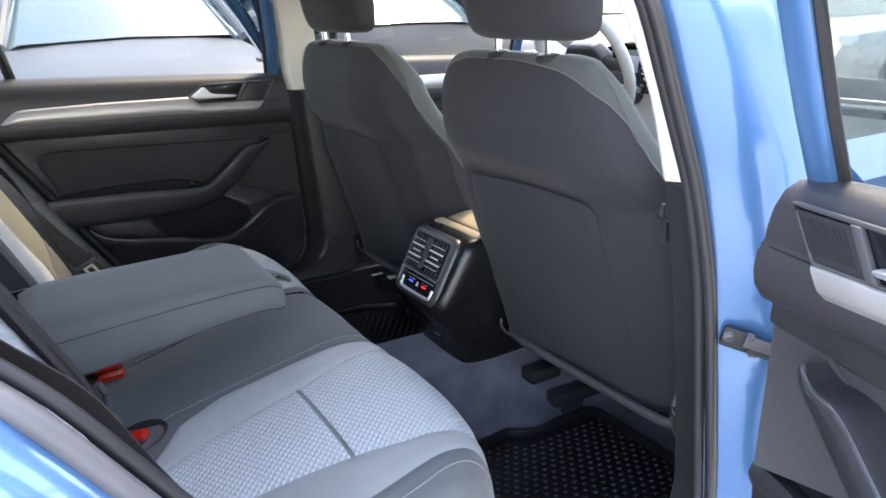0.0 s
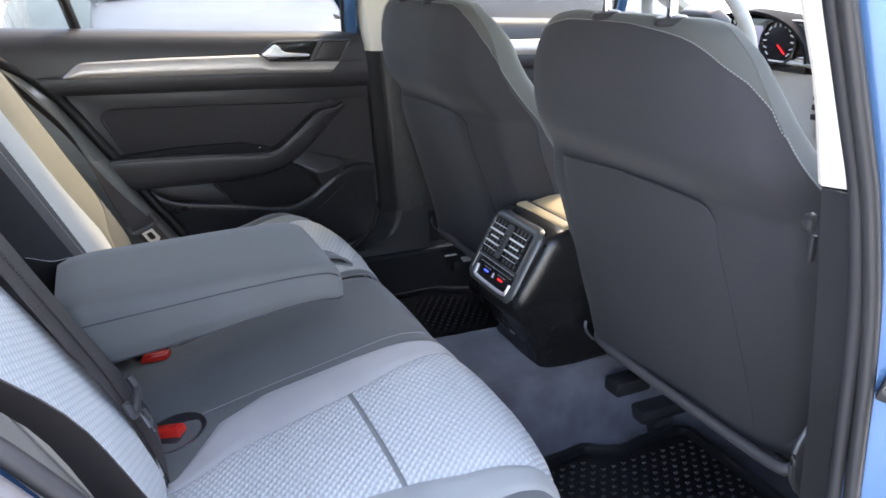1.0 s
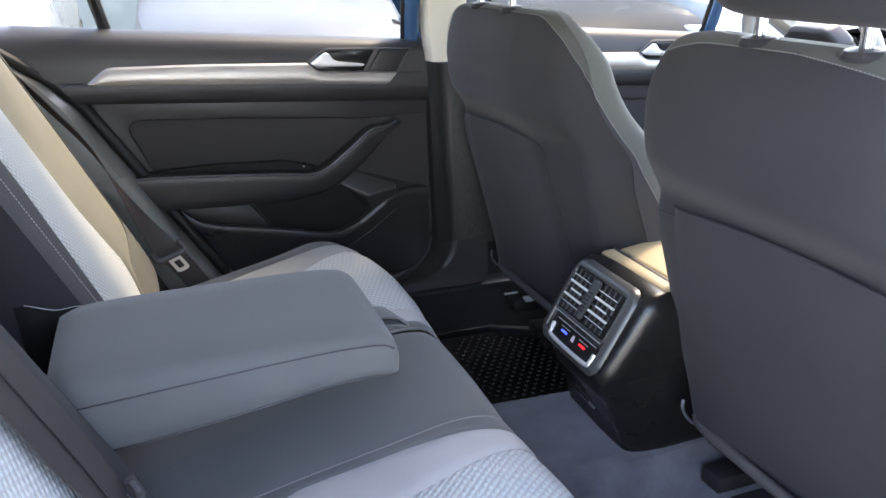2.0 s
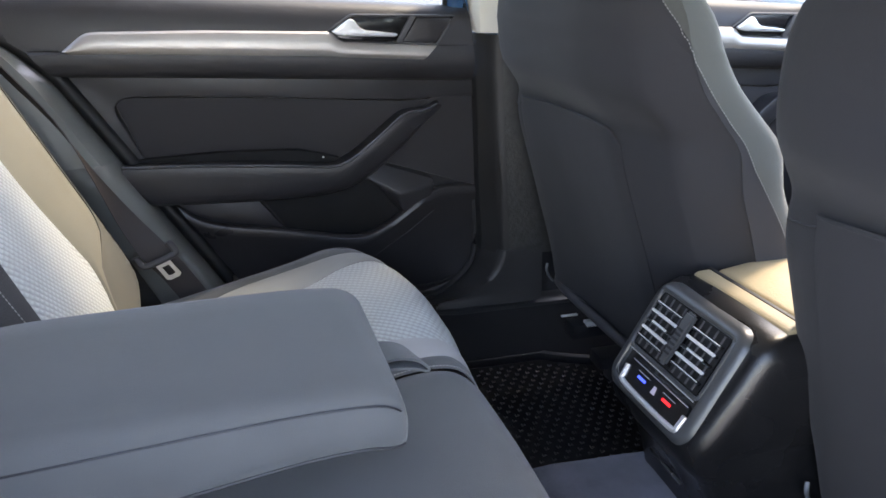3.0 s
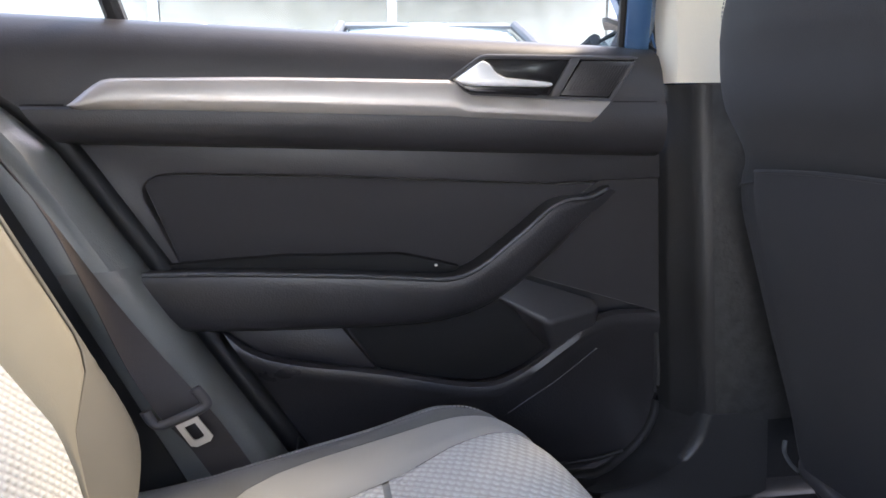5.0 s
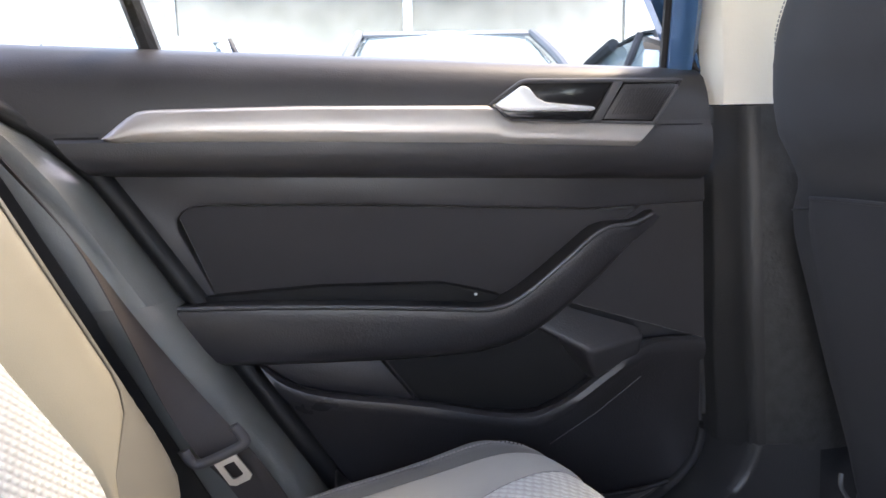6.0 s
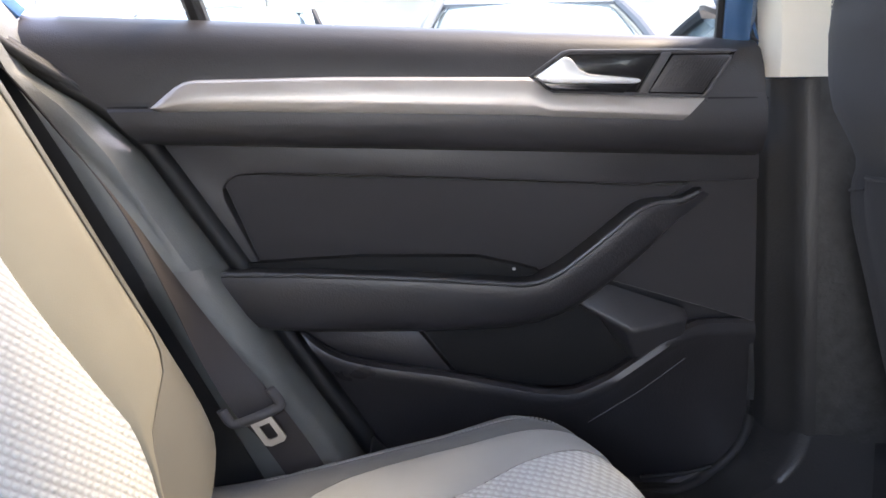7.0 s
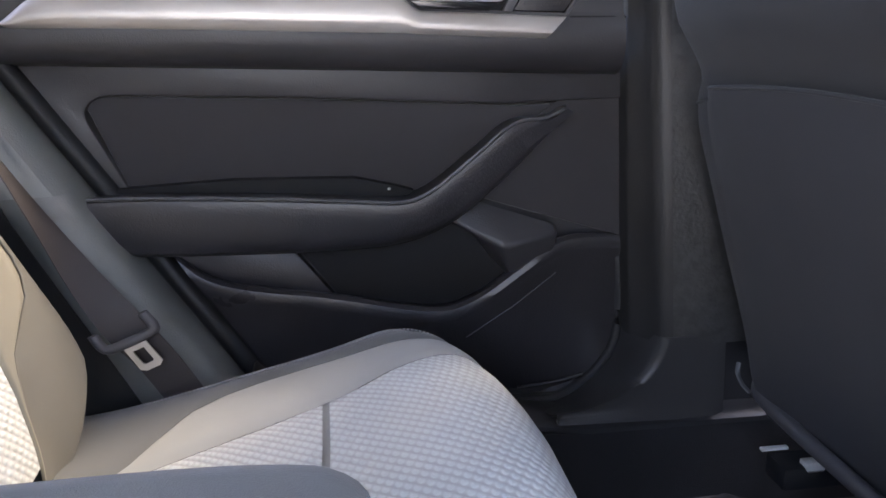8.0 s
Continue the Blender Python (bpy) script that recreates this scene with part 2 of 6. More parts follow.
def of_bmesh(bm):
    bm.verts.ensure_lookup_table()
    bm.normal_update()
    bm.verts.index_update()
    out = [tuple(v.co) for v in bm.verts], [tuple(v.index for v in f.verts) for f in bm.faces]
    bm.free()
    return out


def to_bmesh(geo):
    bm = bmesh.new()
    vs = [bm.verts.new(p) for p in geo[0]]
    for f in geo[1]:
        try:
            bm.faces.new([vs[i] for i in f])
        except ValueError:
            pass
    return bm


def thick(geo, depth):
    """A sheet given a thickness."""
    bm = to_bmesh(geo)
    bmesh.ops.recalc_face_normals(bm, faces=bm.faces)
    bmesh.ops.solidify(bm, geom=list(bm.faces), thickness=depth)
    return of_bmesh(bm)


def prism(outline, a, b, bevel=0.0, plane="xz", seg=2):
    """An outline drawn in a plane and pulled from a to b along the third axis, with rounded rims."""
    put = {"xz": lambda p, h: (p[0], h, p[1]), "xy": lambda p, h: (p[0], p[1], h), "yz": lambda p, h: (h, p[0], p[1])}[plane]
    bm = bmesh.new()
    lo, hi = [bm.verts.new(put(p, a)) for p in outline], [bm.verts.new(put(p, b)) for p in outline]
    n = len(outline)
    bm.faces.new(lo), bm.faces.new(hi[::-1])
    for i in range(n):
        bm.faces.new((lo[i], hi[i], hi[(i + 1) % n], lo[(i + 1) % n]))
    bmesh.ops.recalc_face_normals(bm, faces=bm.faces)
    if bevel:
        bmesh.ops.bevel(bm, geom=list(bm.edges), offset=bevel, segments=seg, affect="EDGES", profile=0.5, clamp_overlap=True)
    return of_bmesh(bm)


def box(c, s, bevel=0.0, turn=None, seg=2):
    bm = bmesh.new()
    bmesh.ops.create_cube(bm, size=1.0, matrix=Matrix.Diagonal((*s, 1)))
    if bevel:
        bmesh.ops.bevel(bm, geom=list(bm.edges), offset=bevel, segments=seg, affect="EDGES", profile=0.5, clamp_overlap=True)
    bm.transform(Matrix.Translation(c) @ (turn or Matrix.Identity(4)))
    return of_bmesh(bm)


def tube(pts, r, n=8, flat=1.0, closed=False, up=(0, 0, 1)):
    """A round rod along a line of points (r may be a list); flat squeezes it along its second axis."""
    p = np.array(pts, float)
    rs = np.broadcast_to(r, (len(p),))
    rows = []
    for i in range(len(p)):
        a, b = (p[i - 1], p[(i + 1) % len(p)]) if closed else (p[max(i - 1, 0)], p[min(i + 1, len(p) - 1)])
        t = (b - a) / (np.linalg.norm(b - a) + 1e-12)
        u = np.cross(t, up)
        if np.linalg.norm(u) < 1e-3:
            u = np.cross(t, (1, 0, 0.01))
        u /= np.linalg.norm(u)
        w = np.cross(u, t)
        rows.append([p[i] + rs[i] * (math.cos(k) * u + flat * math.sin(k) * w) for k in np.linspace(0, 2 * math.pi, n, endpoint=False)])
    if closed:
        rows.append(rows[0])
    return grid(rows, ring=True, caps=not closed)


def lathe(profile, centre, axis=(0, 0, 1), n=24):
    """A turned body: profile rows of (radius, height) along axis."""
    a = np.array(axis, float) / np.linalg.norm(axis)
    u = np.cross(a, (0.3, 0.9, 0.2))
    u /= np.linalg.norm(u)
    w = np.cross(a, u)
    rows = [[V(*centre) + h * a + max(r, 1e-4) * (math.cos(k) * u + math.sin(k) * w) for k in np.linspace(0, 2 * math.pi, n, endpoint=False)] for r, h in profile]
    return grid(rows, ring=True, caps=True)


def ribbon(centres, sides, depth=0.0016):
    """Flat webbing: centres and half-width vectors."""
    return thick(grid([[c - s, c - s * 0.34, c + s * 0.34, c + s] for c, s in zip(np.array(centres, float), np.array(sides, float))]), depth)


def stitches(pts, step=0.0048, long=0.0032, wide=0.0009):
    """Single stitches in a row along a line."""
    p = np.array(pts, float)
    d = np.r_[0, np.cumsum(np.linalg.norm(np.diff(p, axis=0), axis=1))]
    made = []
    for s in np.arange(0, d[-1] - long, step):
        a, b = (V(*[np.interp(q, d, p[:, k]) for k in range(3)]) for q in (s, s + long))
        t = (b - a) / (np.linalg.norm(b - a) + 1e-9)
        u = np.cross(t, (0.2, 0.1, 1.0))
        u = u / (np.linalg.norm(u) + 1e-9) * wide
        w = np.cross(t, u) * 1.0
        made.append(([a - u, a + w, a + u, a - w, b - u, b + w, b + u, b - w], [(0, 1, 5, 4), (1, 2, 6, 5), (2, 3, 7, 6), (3, 0, 4, 7), (0, 3, 2, 1), (4, 5, 6, 7)]))
    return join(*made)


def thing(name, at, label, category, group="", kind=""):
    """A thing's own origin, at its base; its parts hang under it."""
    ob = new(name)
    ob.location = at
    ob.empty_display_size = 0.05
    return tagged(ob, label, category, group, kind)


def origin(ob):
    p = Vector((0, 0, 0))
    while ob:
        p += ob.location
        ob = ob.parent
    return p


def part(name, geo, mat, parent=None, label="", sharp=38, uv=None):
    """One mesh object from world coordinates, under a thing or part."""
    o = origin(parent)
    me = bpy.data.meshes.new(name)
    me.from_pydata([(p[0] - o.x, p[1] - o.y, p[2] - o.z) for p in geo[0]], [], geo[1])
    bm = bmesh.new()
    bm.from_mesh(me)
    bmesh.ops.recalc_face_normals(bm, faces=bm.faces)
    bm.to_mesh(me)
    bm.free()
    me.polygons.foreach_set("use_smooth", [True] * len(me.polygons))
    me.set_sharp_from_angle(angle=radians(sharp))
    if uv is not None:
        layer = me.uv_layers.new(name="UVMap")
        for l in me.loops:
            layer.data[l.index].uv = uv[l.vertex_index]
    me.materials.append(mat)
    ob = new(name, me)
    ob.parent = parent
    return tagged(ob, label)


def flip(geo, s):
    """Mirrored across the car's middle where s is -1."""
    return ([(p[0], s * p[1], p[2]) for p in geo[0]], geo[1])


# ---- setting: ground, car shell ----
GROUND = 0.05
part("ground", thick(grid([[V(x, y, GROUND) for x in np.linspace(-160, 160, 25)] for y in np.linspace(-160, 160, 25)]), 0.2), CONCRETE)
tagged(bpy.data.objects["ground"], "pale sunlit concrete yard floor", "ground", kind="structure")

FLOOR = 0.355


def floor_z(y):
    """Floor with the raised tunnel along the middle."""
    a = abs(y)
    return FLOOR + 0.172 * (0.5 + 0.5 * math.cos(math.pi * min(1, max(0, (a - 0.105) / 0.085))))


floor_rows = [[V(x, y + 0.01 * noise.noise((x * 7, y * 7, 4)), floor_z(y) + 0.006 * noise.noise((x * 9, y * 9, 0))) for y in np.linspace(-0.7, 0.7, 113)] for x in np.linspace(-0.3, 2.0, 47)]
part("floor", thick(grid(floor_rows), 0.03), CARPET)
tagged(bpy.data.objects["floor"], "dark blue-grey carpeted car floor with a centre tunnel", "car floor", kind="structure")

REAR_EDGE = [(0.50, 0.285), (0.608, 0.222), (0.739, 0.138), (0.84, 0.079), (0.992, -0.018), (1.043, -0.064), (1.105, -0.153), (1.2, -0.26), (1.3, -0.36)]    # z, x
FRONT_EDGE = [(0.50, 0.58), (0.51, 0.64), (0.522, 0.68), (0.54, 0.712), (0.565, 0.735), (0.60, 0.748), (0.66, 0.748), (0.753, 0.739), (0.969, 0.727), (1.039, 0.723), (1.107, 0.718), (1.2, 0.705), (1.4, 0.665)]
SEALX = [(0.40, 0.65), (0.46, 0.70), (0.52, 0.733), (0.60, 0.745), (0.68, 0.738), (0.72, 0.7335), (0.878, 0.7195), (0.947, 0.7105), (1.018, 0.6955), (1.079, 0.6825), (1.14, 0.659), (1.248, 0.6185), (1.284, 0.605), (1.42, 0.55)]
PILLARX = [(0.49, 0.66), (0.52, 0.72), (0.56, 0.748), (0.6, 0.758), (0.7, 0.752), (0.8, 0.742), (0.95, 0.722), (1.06, 0.703), (1.16, 0.676), (1.25, 0.637), (1.284, 0.613), (1.46, 0.53)]
ROOF_Y = [(1.0, 0.72), (1.2, 0.68), (1.42, 0.585)]


def shell_side(s):
    """Pillars, sill and outer body of one side."""
    side = "left" if s > 0 else "right"
    # lower B-pillar trim
    rows = []
    for z in np.r_[np.linspace(0.492, 0.64, 18), np.linspace(0.66, 1.062, 16)]:
        flare = max(0, (0.66 - z) / 0.18)
        x0 = tab(FRONT_EDGE, z) + 0.006 if s > 0 else tab(PILLARX, z)
        y0 = 0.735 if s > 0 else 0.712
        rows.append([V(x0 + 0.002, s * (y0 + (0.13 if s > 0 else 0.045)), z), V(x0, s * y0, z), V(x0 + 0.012, s * (y0 - 0.006), z), V(x0 + 0.05 + 0.02 * flare, s * (y0 - 0.016 - 0.01 * flare), z),
                     V(x0 + 0.075 + 0.06 * flare, s * (0.708 - 0.016 * flare), z), V(x0 + 0.12 + 0.08 * flare, s * (0.694 - 0.012 * flare), z), V(x0 + 0.22 + 0.08 * flare, s * 0.70, z), V(x0 + 0.24 + 0.08 * flare, s * 0.77, z)])
    if s > 0:
        rows, cover = [], []
        for z in np.linspace(0.616, 1.062, 24):
            x0, xc = tab(FRONT_EDGE, z) + 0.006, tab([(0.62, 0.787), (0.826, 0.771), (1.058, 0.753)], z)
            rows.append([V(x0 + 0.002, 0.865, z), V(x0, 0.737, z), V(x0 + 0.003, 0.731, z), V(x0 + 0.009, 0.727, z), V(xc - 0.008, 0.703, z), V(xc - 0.003, 0.695, z), V(xc + 0.004, 0.691, z), V(xc + 0.012, 0.6895, z)])
            cover.append([V(xc + 0.008, 0.7, z), V(xc + 0.008, 0.6895, z), V(xc + 0.030, 0.6855, z), V(xc + 0.07, 0.68, z), V(xc + 0.11, 0.681, z), V(xc + 0.15, 0.69, z), V(xc + 0.2, 0.72, z), V(xc + 0.22, 0.78, z)])
        tagged(part("pillar_left_cover", thick(grid(cover), 0.003), PILLARGRAIN, sharp=60), "coarse-grained dark grey belt cover of the centre pillar", "pillar trim", kind="structure")
        # foot of the pillar: a ridge sweeps from the crease down into the sill
        ridge = smooth_line([(0.787, 0.626), (0.777, 0.59), (0.754, 0.562), (0.723, 0.543), (0.684, 0.529), (0.64, 0.524)], 26)
        rim = even_line([(tab(FRONT_EDGE, z) + 0.006, z) for z in np.linspace(0.626, 0.505, 30)], 26)
        base = even_line([(0.870, 0.626), (0.872, 0.55), (0.872, 0.512), (0.80, 0.509), (0.64, 0.510)], 26)
        foot = []
        for k, (o, r, b) in enumerate(zip(rim, ridge, base)):
            out = (o - r) / (np.linalg.norm(o - r) + 1e-6)
            fall = (b - r) / (np.linalg.norm(b - r) + 1e-6)
            yb = tab([(0, 0.680), (10, 0.672), (25, 0.678)], k)
            foot.append([V(o[0], 0.80, o[1]), V(o[0], 0.737, o[1]), V(o[0] * 0.5 + r[0] * 0.5, 0.716, o[1] * 0.5 + r[1] * 0.5), V(*(r + out * 0.010)[:1], 0.697, (r + out * 0.010)[1]), V(r[0], 0.6845, r[1]), V((r + fall * 0.008)[0], 0.6845, (r + fall * 0.008)[1]), V(b[0] * 0.5 + r[0] * 0.5, 0.5 * (yb + 0.687), b[1] * 0.5 + r[1] * 0.5), V(b[0], yb, b[1]), V(b[0], yb + 0.03, b[1] - 0.004)])
        tagged(part("pillar_left_foot", thick(grid(foot), 0.003), FOOT, sharp=70), "dark grey plastic foot of the centre pillar, curving into the sill", "pillar trim", kind="structure")
    tagged(part(f"pillar_{side}_lower", thick(grid(rows), 0.004), PILLAR, sharp=60), "dark grey plastic lower centre pillar trim", "pillar trim", kind="structure")
    # upper B-pillar trim, cream
    rows = []
    for z in np.linspace(1.064, 1.46, 12):
        x0, y0 = tab(FRONT_EDGE, z) + 0.004, tab([(1.06, 0.708), (1.2, 0.695), (1.3, 0.67), (1.46, 0.58)], z)
        if s < 0:
            x0, y0 = tab(PILLARX, z), tab([(1.06, 0.712), (1.28, 0.71), (1.46, 0.60)], z)
            rows.append([V(x0 + 0.03, s * (y0 + 0.055), z), V(x0 + 0.014, s * (y0 + 0.030), z), V(x0 + 0.004, s * (y0 + 0.010), z), V(x0, s * y0, z), V(x0 + 0.005, s * (y0 - 0.008), z), V(x0 + 0.07, s * (y0 - 0.02), z), V(x0 + 0.10, s * (y0 + 0.03), z)])
            continue
        rows.append([V(x0 - 0.002, s * (y0 + 0.055), z), V(x0, s * (y0 + 0.008), z), V(x0 + 0.003, s * y0, z), V(x0 + 0.012, s * (y0 - 0.005), z), V(x0 + 0.07, s * (y0 - 0.014), z), V(x0 + 0.09, s * (y0 - 0.012), z), V(x0 + 0.1, s * (y0 + 0.03), z)])
    tagged(part(f"pillar_{side}_upper", thick(grid(rows), 0.004), CREAM), "cream plastic upper centre pillar trim", "pillar trim", kind="structure")
    # C-pillar, cream, above the side bolster
    rows = []
    for z in np.linspace(1.14, 1.46, 10):
        x0, y0 = tab(REAR_EDGE, z), tab(ROOF_Y, z)
        rows.append([V(x0 + 0.02, s * (y0 + 0.05), z), V(x0, s * (y0 + 0.02), z), V(x0 - 0.06, s * (y0 - 0.01), z), V(x0 - 0.3, s * (y0 - 0.02), z), V(x0 - 0.8, s * (y0 - 0.03), z)])
    tagged(part(f"pillar_{side}_rear", thick(grid(rows), 0.004), CREAM), "cream plastic rear pillar trim", "pillar trim", kind="structure")
    # sill trim, running from the wheel arch to the pillar foot
    rows = []
    for x in np.linspace(0.24, 1.7, 50):
        up = 0.0 if 0.3 < x < 0.72 else max(0.0, (0.3 - x) * 1.4) if x <= 0.3 else 0.0
        zz = 0.523 + up - 0.016 * min(1.0, max(0.0, (x - 0.58) / 0.1))
        rows.append([V(x, s * 0.80, zz - 0.03), V(x, s * 0.76, zz - 0.006), V(x, s * 0.735, zz + 0.002), V(x, s * 0.71, zz), V(x, s * 0.688, zz - 0.003), V(x, s * 0.682, zz - 0.008), V(x, s * 0.681, zz - 0.015), V(x, s * 0.69, zz - 0.02)])
    tagged(part(f"sill_{side}", thick(grid(rows), 0.003), FOOT), "dark plastic door sill cover", "door sill", kind="structure")
    # carpeted inner sill wall
    rows = [[V(x, s * y, z) for y, z in ((0.70, 0.499), (0.684, 0.494), (0.672, 0.42), (0.664, FLOOR))] for x in np.linspace(-0.1, 1.9, 40)]
    tagged(part(f"sill_{side}_lining", thick(grid(rows), 0.004), DARKCARPET), "dark carpet lining below the door sill", "car lining", kind="structure")
    rows = [[V(x, s * 0.722, z) for x in np.linspace(0.85, 0.98, 6)] for z in np.linspace(0.44, 0.74, 8)]
    tagged(part(f"pillar_{side}_lining", thick(grid(rows), 0.004), DARKCARPET), "dark lining beside the front seat", "car lining", kind="structure")
    # body shell: sill panel, pillar jamb, rear quarter, roof rail, all in paint
    rows = []
    for z in np.linspace(0.36, 1.42, 40):
        x0 = tab(SEALX, z) + (0.04 if s > 0 else 0.0)
        lean = tab([(0.3, 0.0), (0.95, 0.0), (1.28, 0.03), (1.42, 0.09)], z)
        dent = 0.012 * math.exp(-((z - 0.87) / 0.05) ** 2)
        rows.append([V(x0 + 0.006, s * (0.772 - lean), z), V(x0 + 0.016, s * (0.784 - lean), z), V(x0 + 0.026 + dent, s * (0.80 - lean), z), V(x0 + 0.042 + dent, s * (0.822 - lean), z), V(x0 + 0.062, s * (0.838 - lean), z),
                     V(x0 + 0.082, s * (0.846 - lean), z), V(x0 + 0.098, s * (0.858 - lean), z), V(x0 + 0.112, s * (0.864 - lean), z), V(x0 + 0.126, s * (0.862 - lean), z), V(x0 + 0.136, s * (0.850 - lean), z), V(x0 + 0.142, s * (0.825 - lean), z), V(x0 + 0.145, s * (0.78 - lean), z)])
    tagged(part(f"body_pillar_{side}", thick(grid(rows), 0.003), PAINT), "light blue metallic painted door pillar of the car", "car body", kind="structure")
    rows = [[V(x, s * y, z) for y, z in ((0.76, 0.50), (0.80, 0.47), (0.85, 0.44), (0.868, 0.38), (0.86, 0.26), (0.8, 0.22))] for x in np.linspace(-0.1, 2.0, 30)]
    tagged(part(f"body_sill_{side}", thick(grid(rows), 0.004), PAINT), "light blue painted sill of the car body", "car body", kind="structure")
    rows = []
    for z in np.linspace(0.42, 1.42, 34):
        x0 = tab(REAR_EDGE, z)
        lean = tab([(0.3, 0.0), (0.95, 0.0), (1.05, 0.012), (1.42, 0.17)], z)
        rows.append([V(x0 - 0.004, s * (0.752 - lean), z), V(x0 - 0.022, s * (0.78 - lean), z), V(x0 - 0.034, s * (0.80 - lean), z), V(x0 - 0.05, s * (0.812 - lean), z), V(x0 - 0.07, s * (0.835 - lean), z), V(x0 - 0.09, s * (0.872 - lean), z), V(x0 - 0.13, s * (0.885 - lean), z), V(x0 - 0.4, s * (0.88 - lean), z), V(x0 - 1.0, s * (0.84 - lean), z)])
    tagged(part(f"body_quarter_{side}", thick(grid(rows), 0.003), PAINT), "light blue painted rear quarter of the car body", "car body", kind="structure")
    # two-lip rubber seal round the door opening
    loop = [V(tab(REAR_EDGE, z) + 0.002, s * (0.757 - tab([(1.0, 0), (1.42, 0.16)], z)), z) for z in np.linspace(1.4, 0.56, 30)]
    loop += [V(x, s * 0.757, 0.512) for x in np.linspace(0.28, 0.66, 14)]
    loop += [V(tab(SEALX, z) - 0.002 if s < 0 else tab(FRONT_EDGE, z) + 0.003, s * (0.774 - tab([(1.0, 0), (1.28, 0.012), (1.42, 0.05)], z)), z) for z in np.linspace(0.54, 1.4, 34)]
    loop = even_line(loop, 110)
    seal = thing(f"door_seal", (0.5, s * 0.757, 0.5), "black rubber double-lip seal round the rear door opening", "door seal", "door seals", "structure")
    inner = [p + V(np.interp(i, [48, 72], [0.006, -0.001]), -s * 0.0045, 0) for i, p in enumerate(loop)]
    part("lip", tube(inner, 0.0075, 10), RUBBER, seal)
    outer = [p + V(np.interp(i, [48, 72], [-0.008, tab([(0.7, 0.011), (0.95, 0.0055), (1.08, 0.0015), (1.25, 0.002)], p[2])]), s * 0.0085, -0.003) for i, p in enumerate(loop)]
    part("lip", tube(outer[38:], 0.0085, 10), SEAL, seal)
    # Rear stretch only: its skylit grey is in the colour.
    part("rear_lip", tube([p + V(-0.004, s * 0.004, 0) for p in outer[:40]], 0.0125, 12), SKYLITSEAL, seal, "grey lip, coloured as if lit by the sky")
    # front door shell outside and inside below the window, A-pillar
    rows = [[V(x, s * (y + 0.0), z) for y, z in ((0.775, 1.08), (0.80, 1.10), (0.85, 1.06), (0.885, 0.9), (0.885, 0.6), (0.865, 0.4))] for x in np.linspace(0.90, 2.0, 16)]
    tagged(part(f"body_front_door_{side}", thick(grid(rows), 0.01), PAINT), "light blue painted front door outer panel", "car body", kind="structure")
    if s < 0:
        rows = [[V(x - 0.10 * u, s * (0.80 - 0.165 * u - 0.02 * u * u), 1.07 + 0.34 * u) for x in np.linspace(0.86, 1.75, 9)] for u in np.linspace(0, 1, 7)]
        tagged(part("window_right_front", thick(grid(rows), 0.004), CLEARGLASS), "clear front side window glass", "car window", kind="structure")
    a = smooth_line([(2.0, s * 0.76, 1.02), (1.6, s * 0.70, 1.22), (1.25, s * 0.62, 1.40), (1.1, s * 0.585, 1.44)], 16)
    tagged(part(f"pillar_{side}_front", tube(a, 0.04, 10, flat=0.7), CREAM), "cream windscreen pillar trim", "pillar trim", kind="structure")
    rail = smooth_line([(1.15, s * 0.60, 1.44), (0.6, s * 0.60, 1.455), (0.0, s * 0.585, 1.45), (-0.6, s * 0.57, 1.42), (-1.1, s * 0.55, 1.36)], 20)
    tagged(part(f"roof_rail_{side}", tube(rail, 0.045, 10, flat=0.8), HEADLINE), "cream roof rail lining", "roof rail", kind="structure")


for side in (1, -1):
    shell_side(side)

rows = [[V(x, y, 1.475 - 0.10 * (y / 0.62) ** 2 - 0.05 * ((x - 0.3) / 1.2) ** 2) for y in np.linspace(-0.6, 0.6, 17)] for x in np.linspace(-1.2, 1.14, 22)]
tagged(part("ceiling", thick(grid(rows), 0.012), HEADLINE), "cream cloth headliner", "headliner", kind="structure")
tagged(part("roof", thick(grid([[p + V(0, 0, 0.03) for p in r] for r in rows]), 0.01), PAINT), "light blue painted steel car roof", "car roof", kind="structure")
rows = [[V(-0.32 - 0.05 * (z < 0.7), y, z) for y in (-0.7, 0, 0.7)] for z in (0.36, 0.6, 0.8, 0.98)]
tagged(part("bulkhead", thick(grid(rows), 0.02), CARPET), "dark carpeted panel behind the rear seat", "car lining", kind="structure")
rows = [[V(x, y, z) for y in (-0.72, 0, 0.72)] for x, z in ((-0.32, 0.98), (-1.1, 0.98), (-1.35, 1.0))]
tagged(part("luggage_cover", thick(grid(rows), 0.02), CARPET), "dark luggage space cover", "car lining", kind="structure")
rows = [[V(x, y, z) for y in (-0.6, 0, 0.6)] for x, z in ((-1.35, 1.0), (-1.2, 1.36))]
tagged(part("window_rear", thick(grid(rows), 0.004), CARGLASS), "tinted rear window", "car window", kind="structure")
rows = [[V(2.02 + 0.0 * y, y, z) for y in (-0.88, 0, 0.88)] for z in (0.25, 0.6, 0.98)]
tagged(part("firewall", thick(grid(rows), 0.02), BLACK), "black firewall below the windscreen", "car body", kind="structure")
rows = [[V(2.0 - 0.86 * u, y * (0.74 - 0.14 * u), 1.04 + 0.40 * u + 0.03 * math.sin(3.1 * u) - 0.02 * y * y) for y in np.linspace(-1, 1, 9)] for u in np.linspace(0, 1, 7)]
tagged(part("windscreen", thick(grid(rows), 0.004), CLEARGLASS), "clear laminated windscreen", "windscreen", kind="structure")
rows = [[V(x, y, z) for y in np.linspace(-0.86, 0.86, 9)] for x, z in ((2.0, 1.02), (2.3, 1.02), (2.8, 0.95), (3.05, 0.84))]
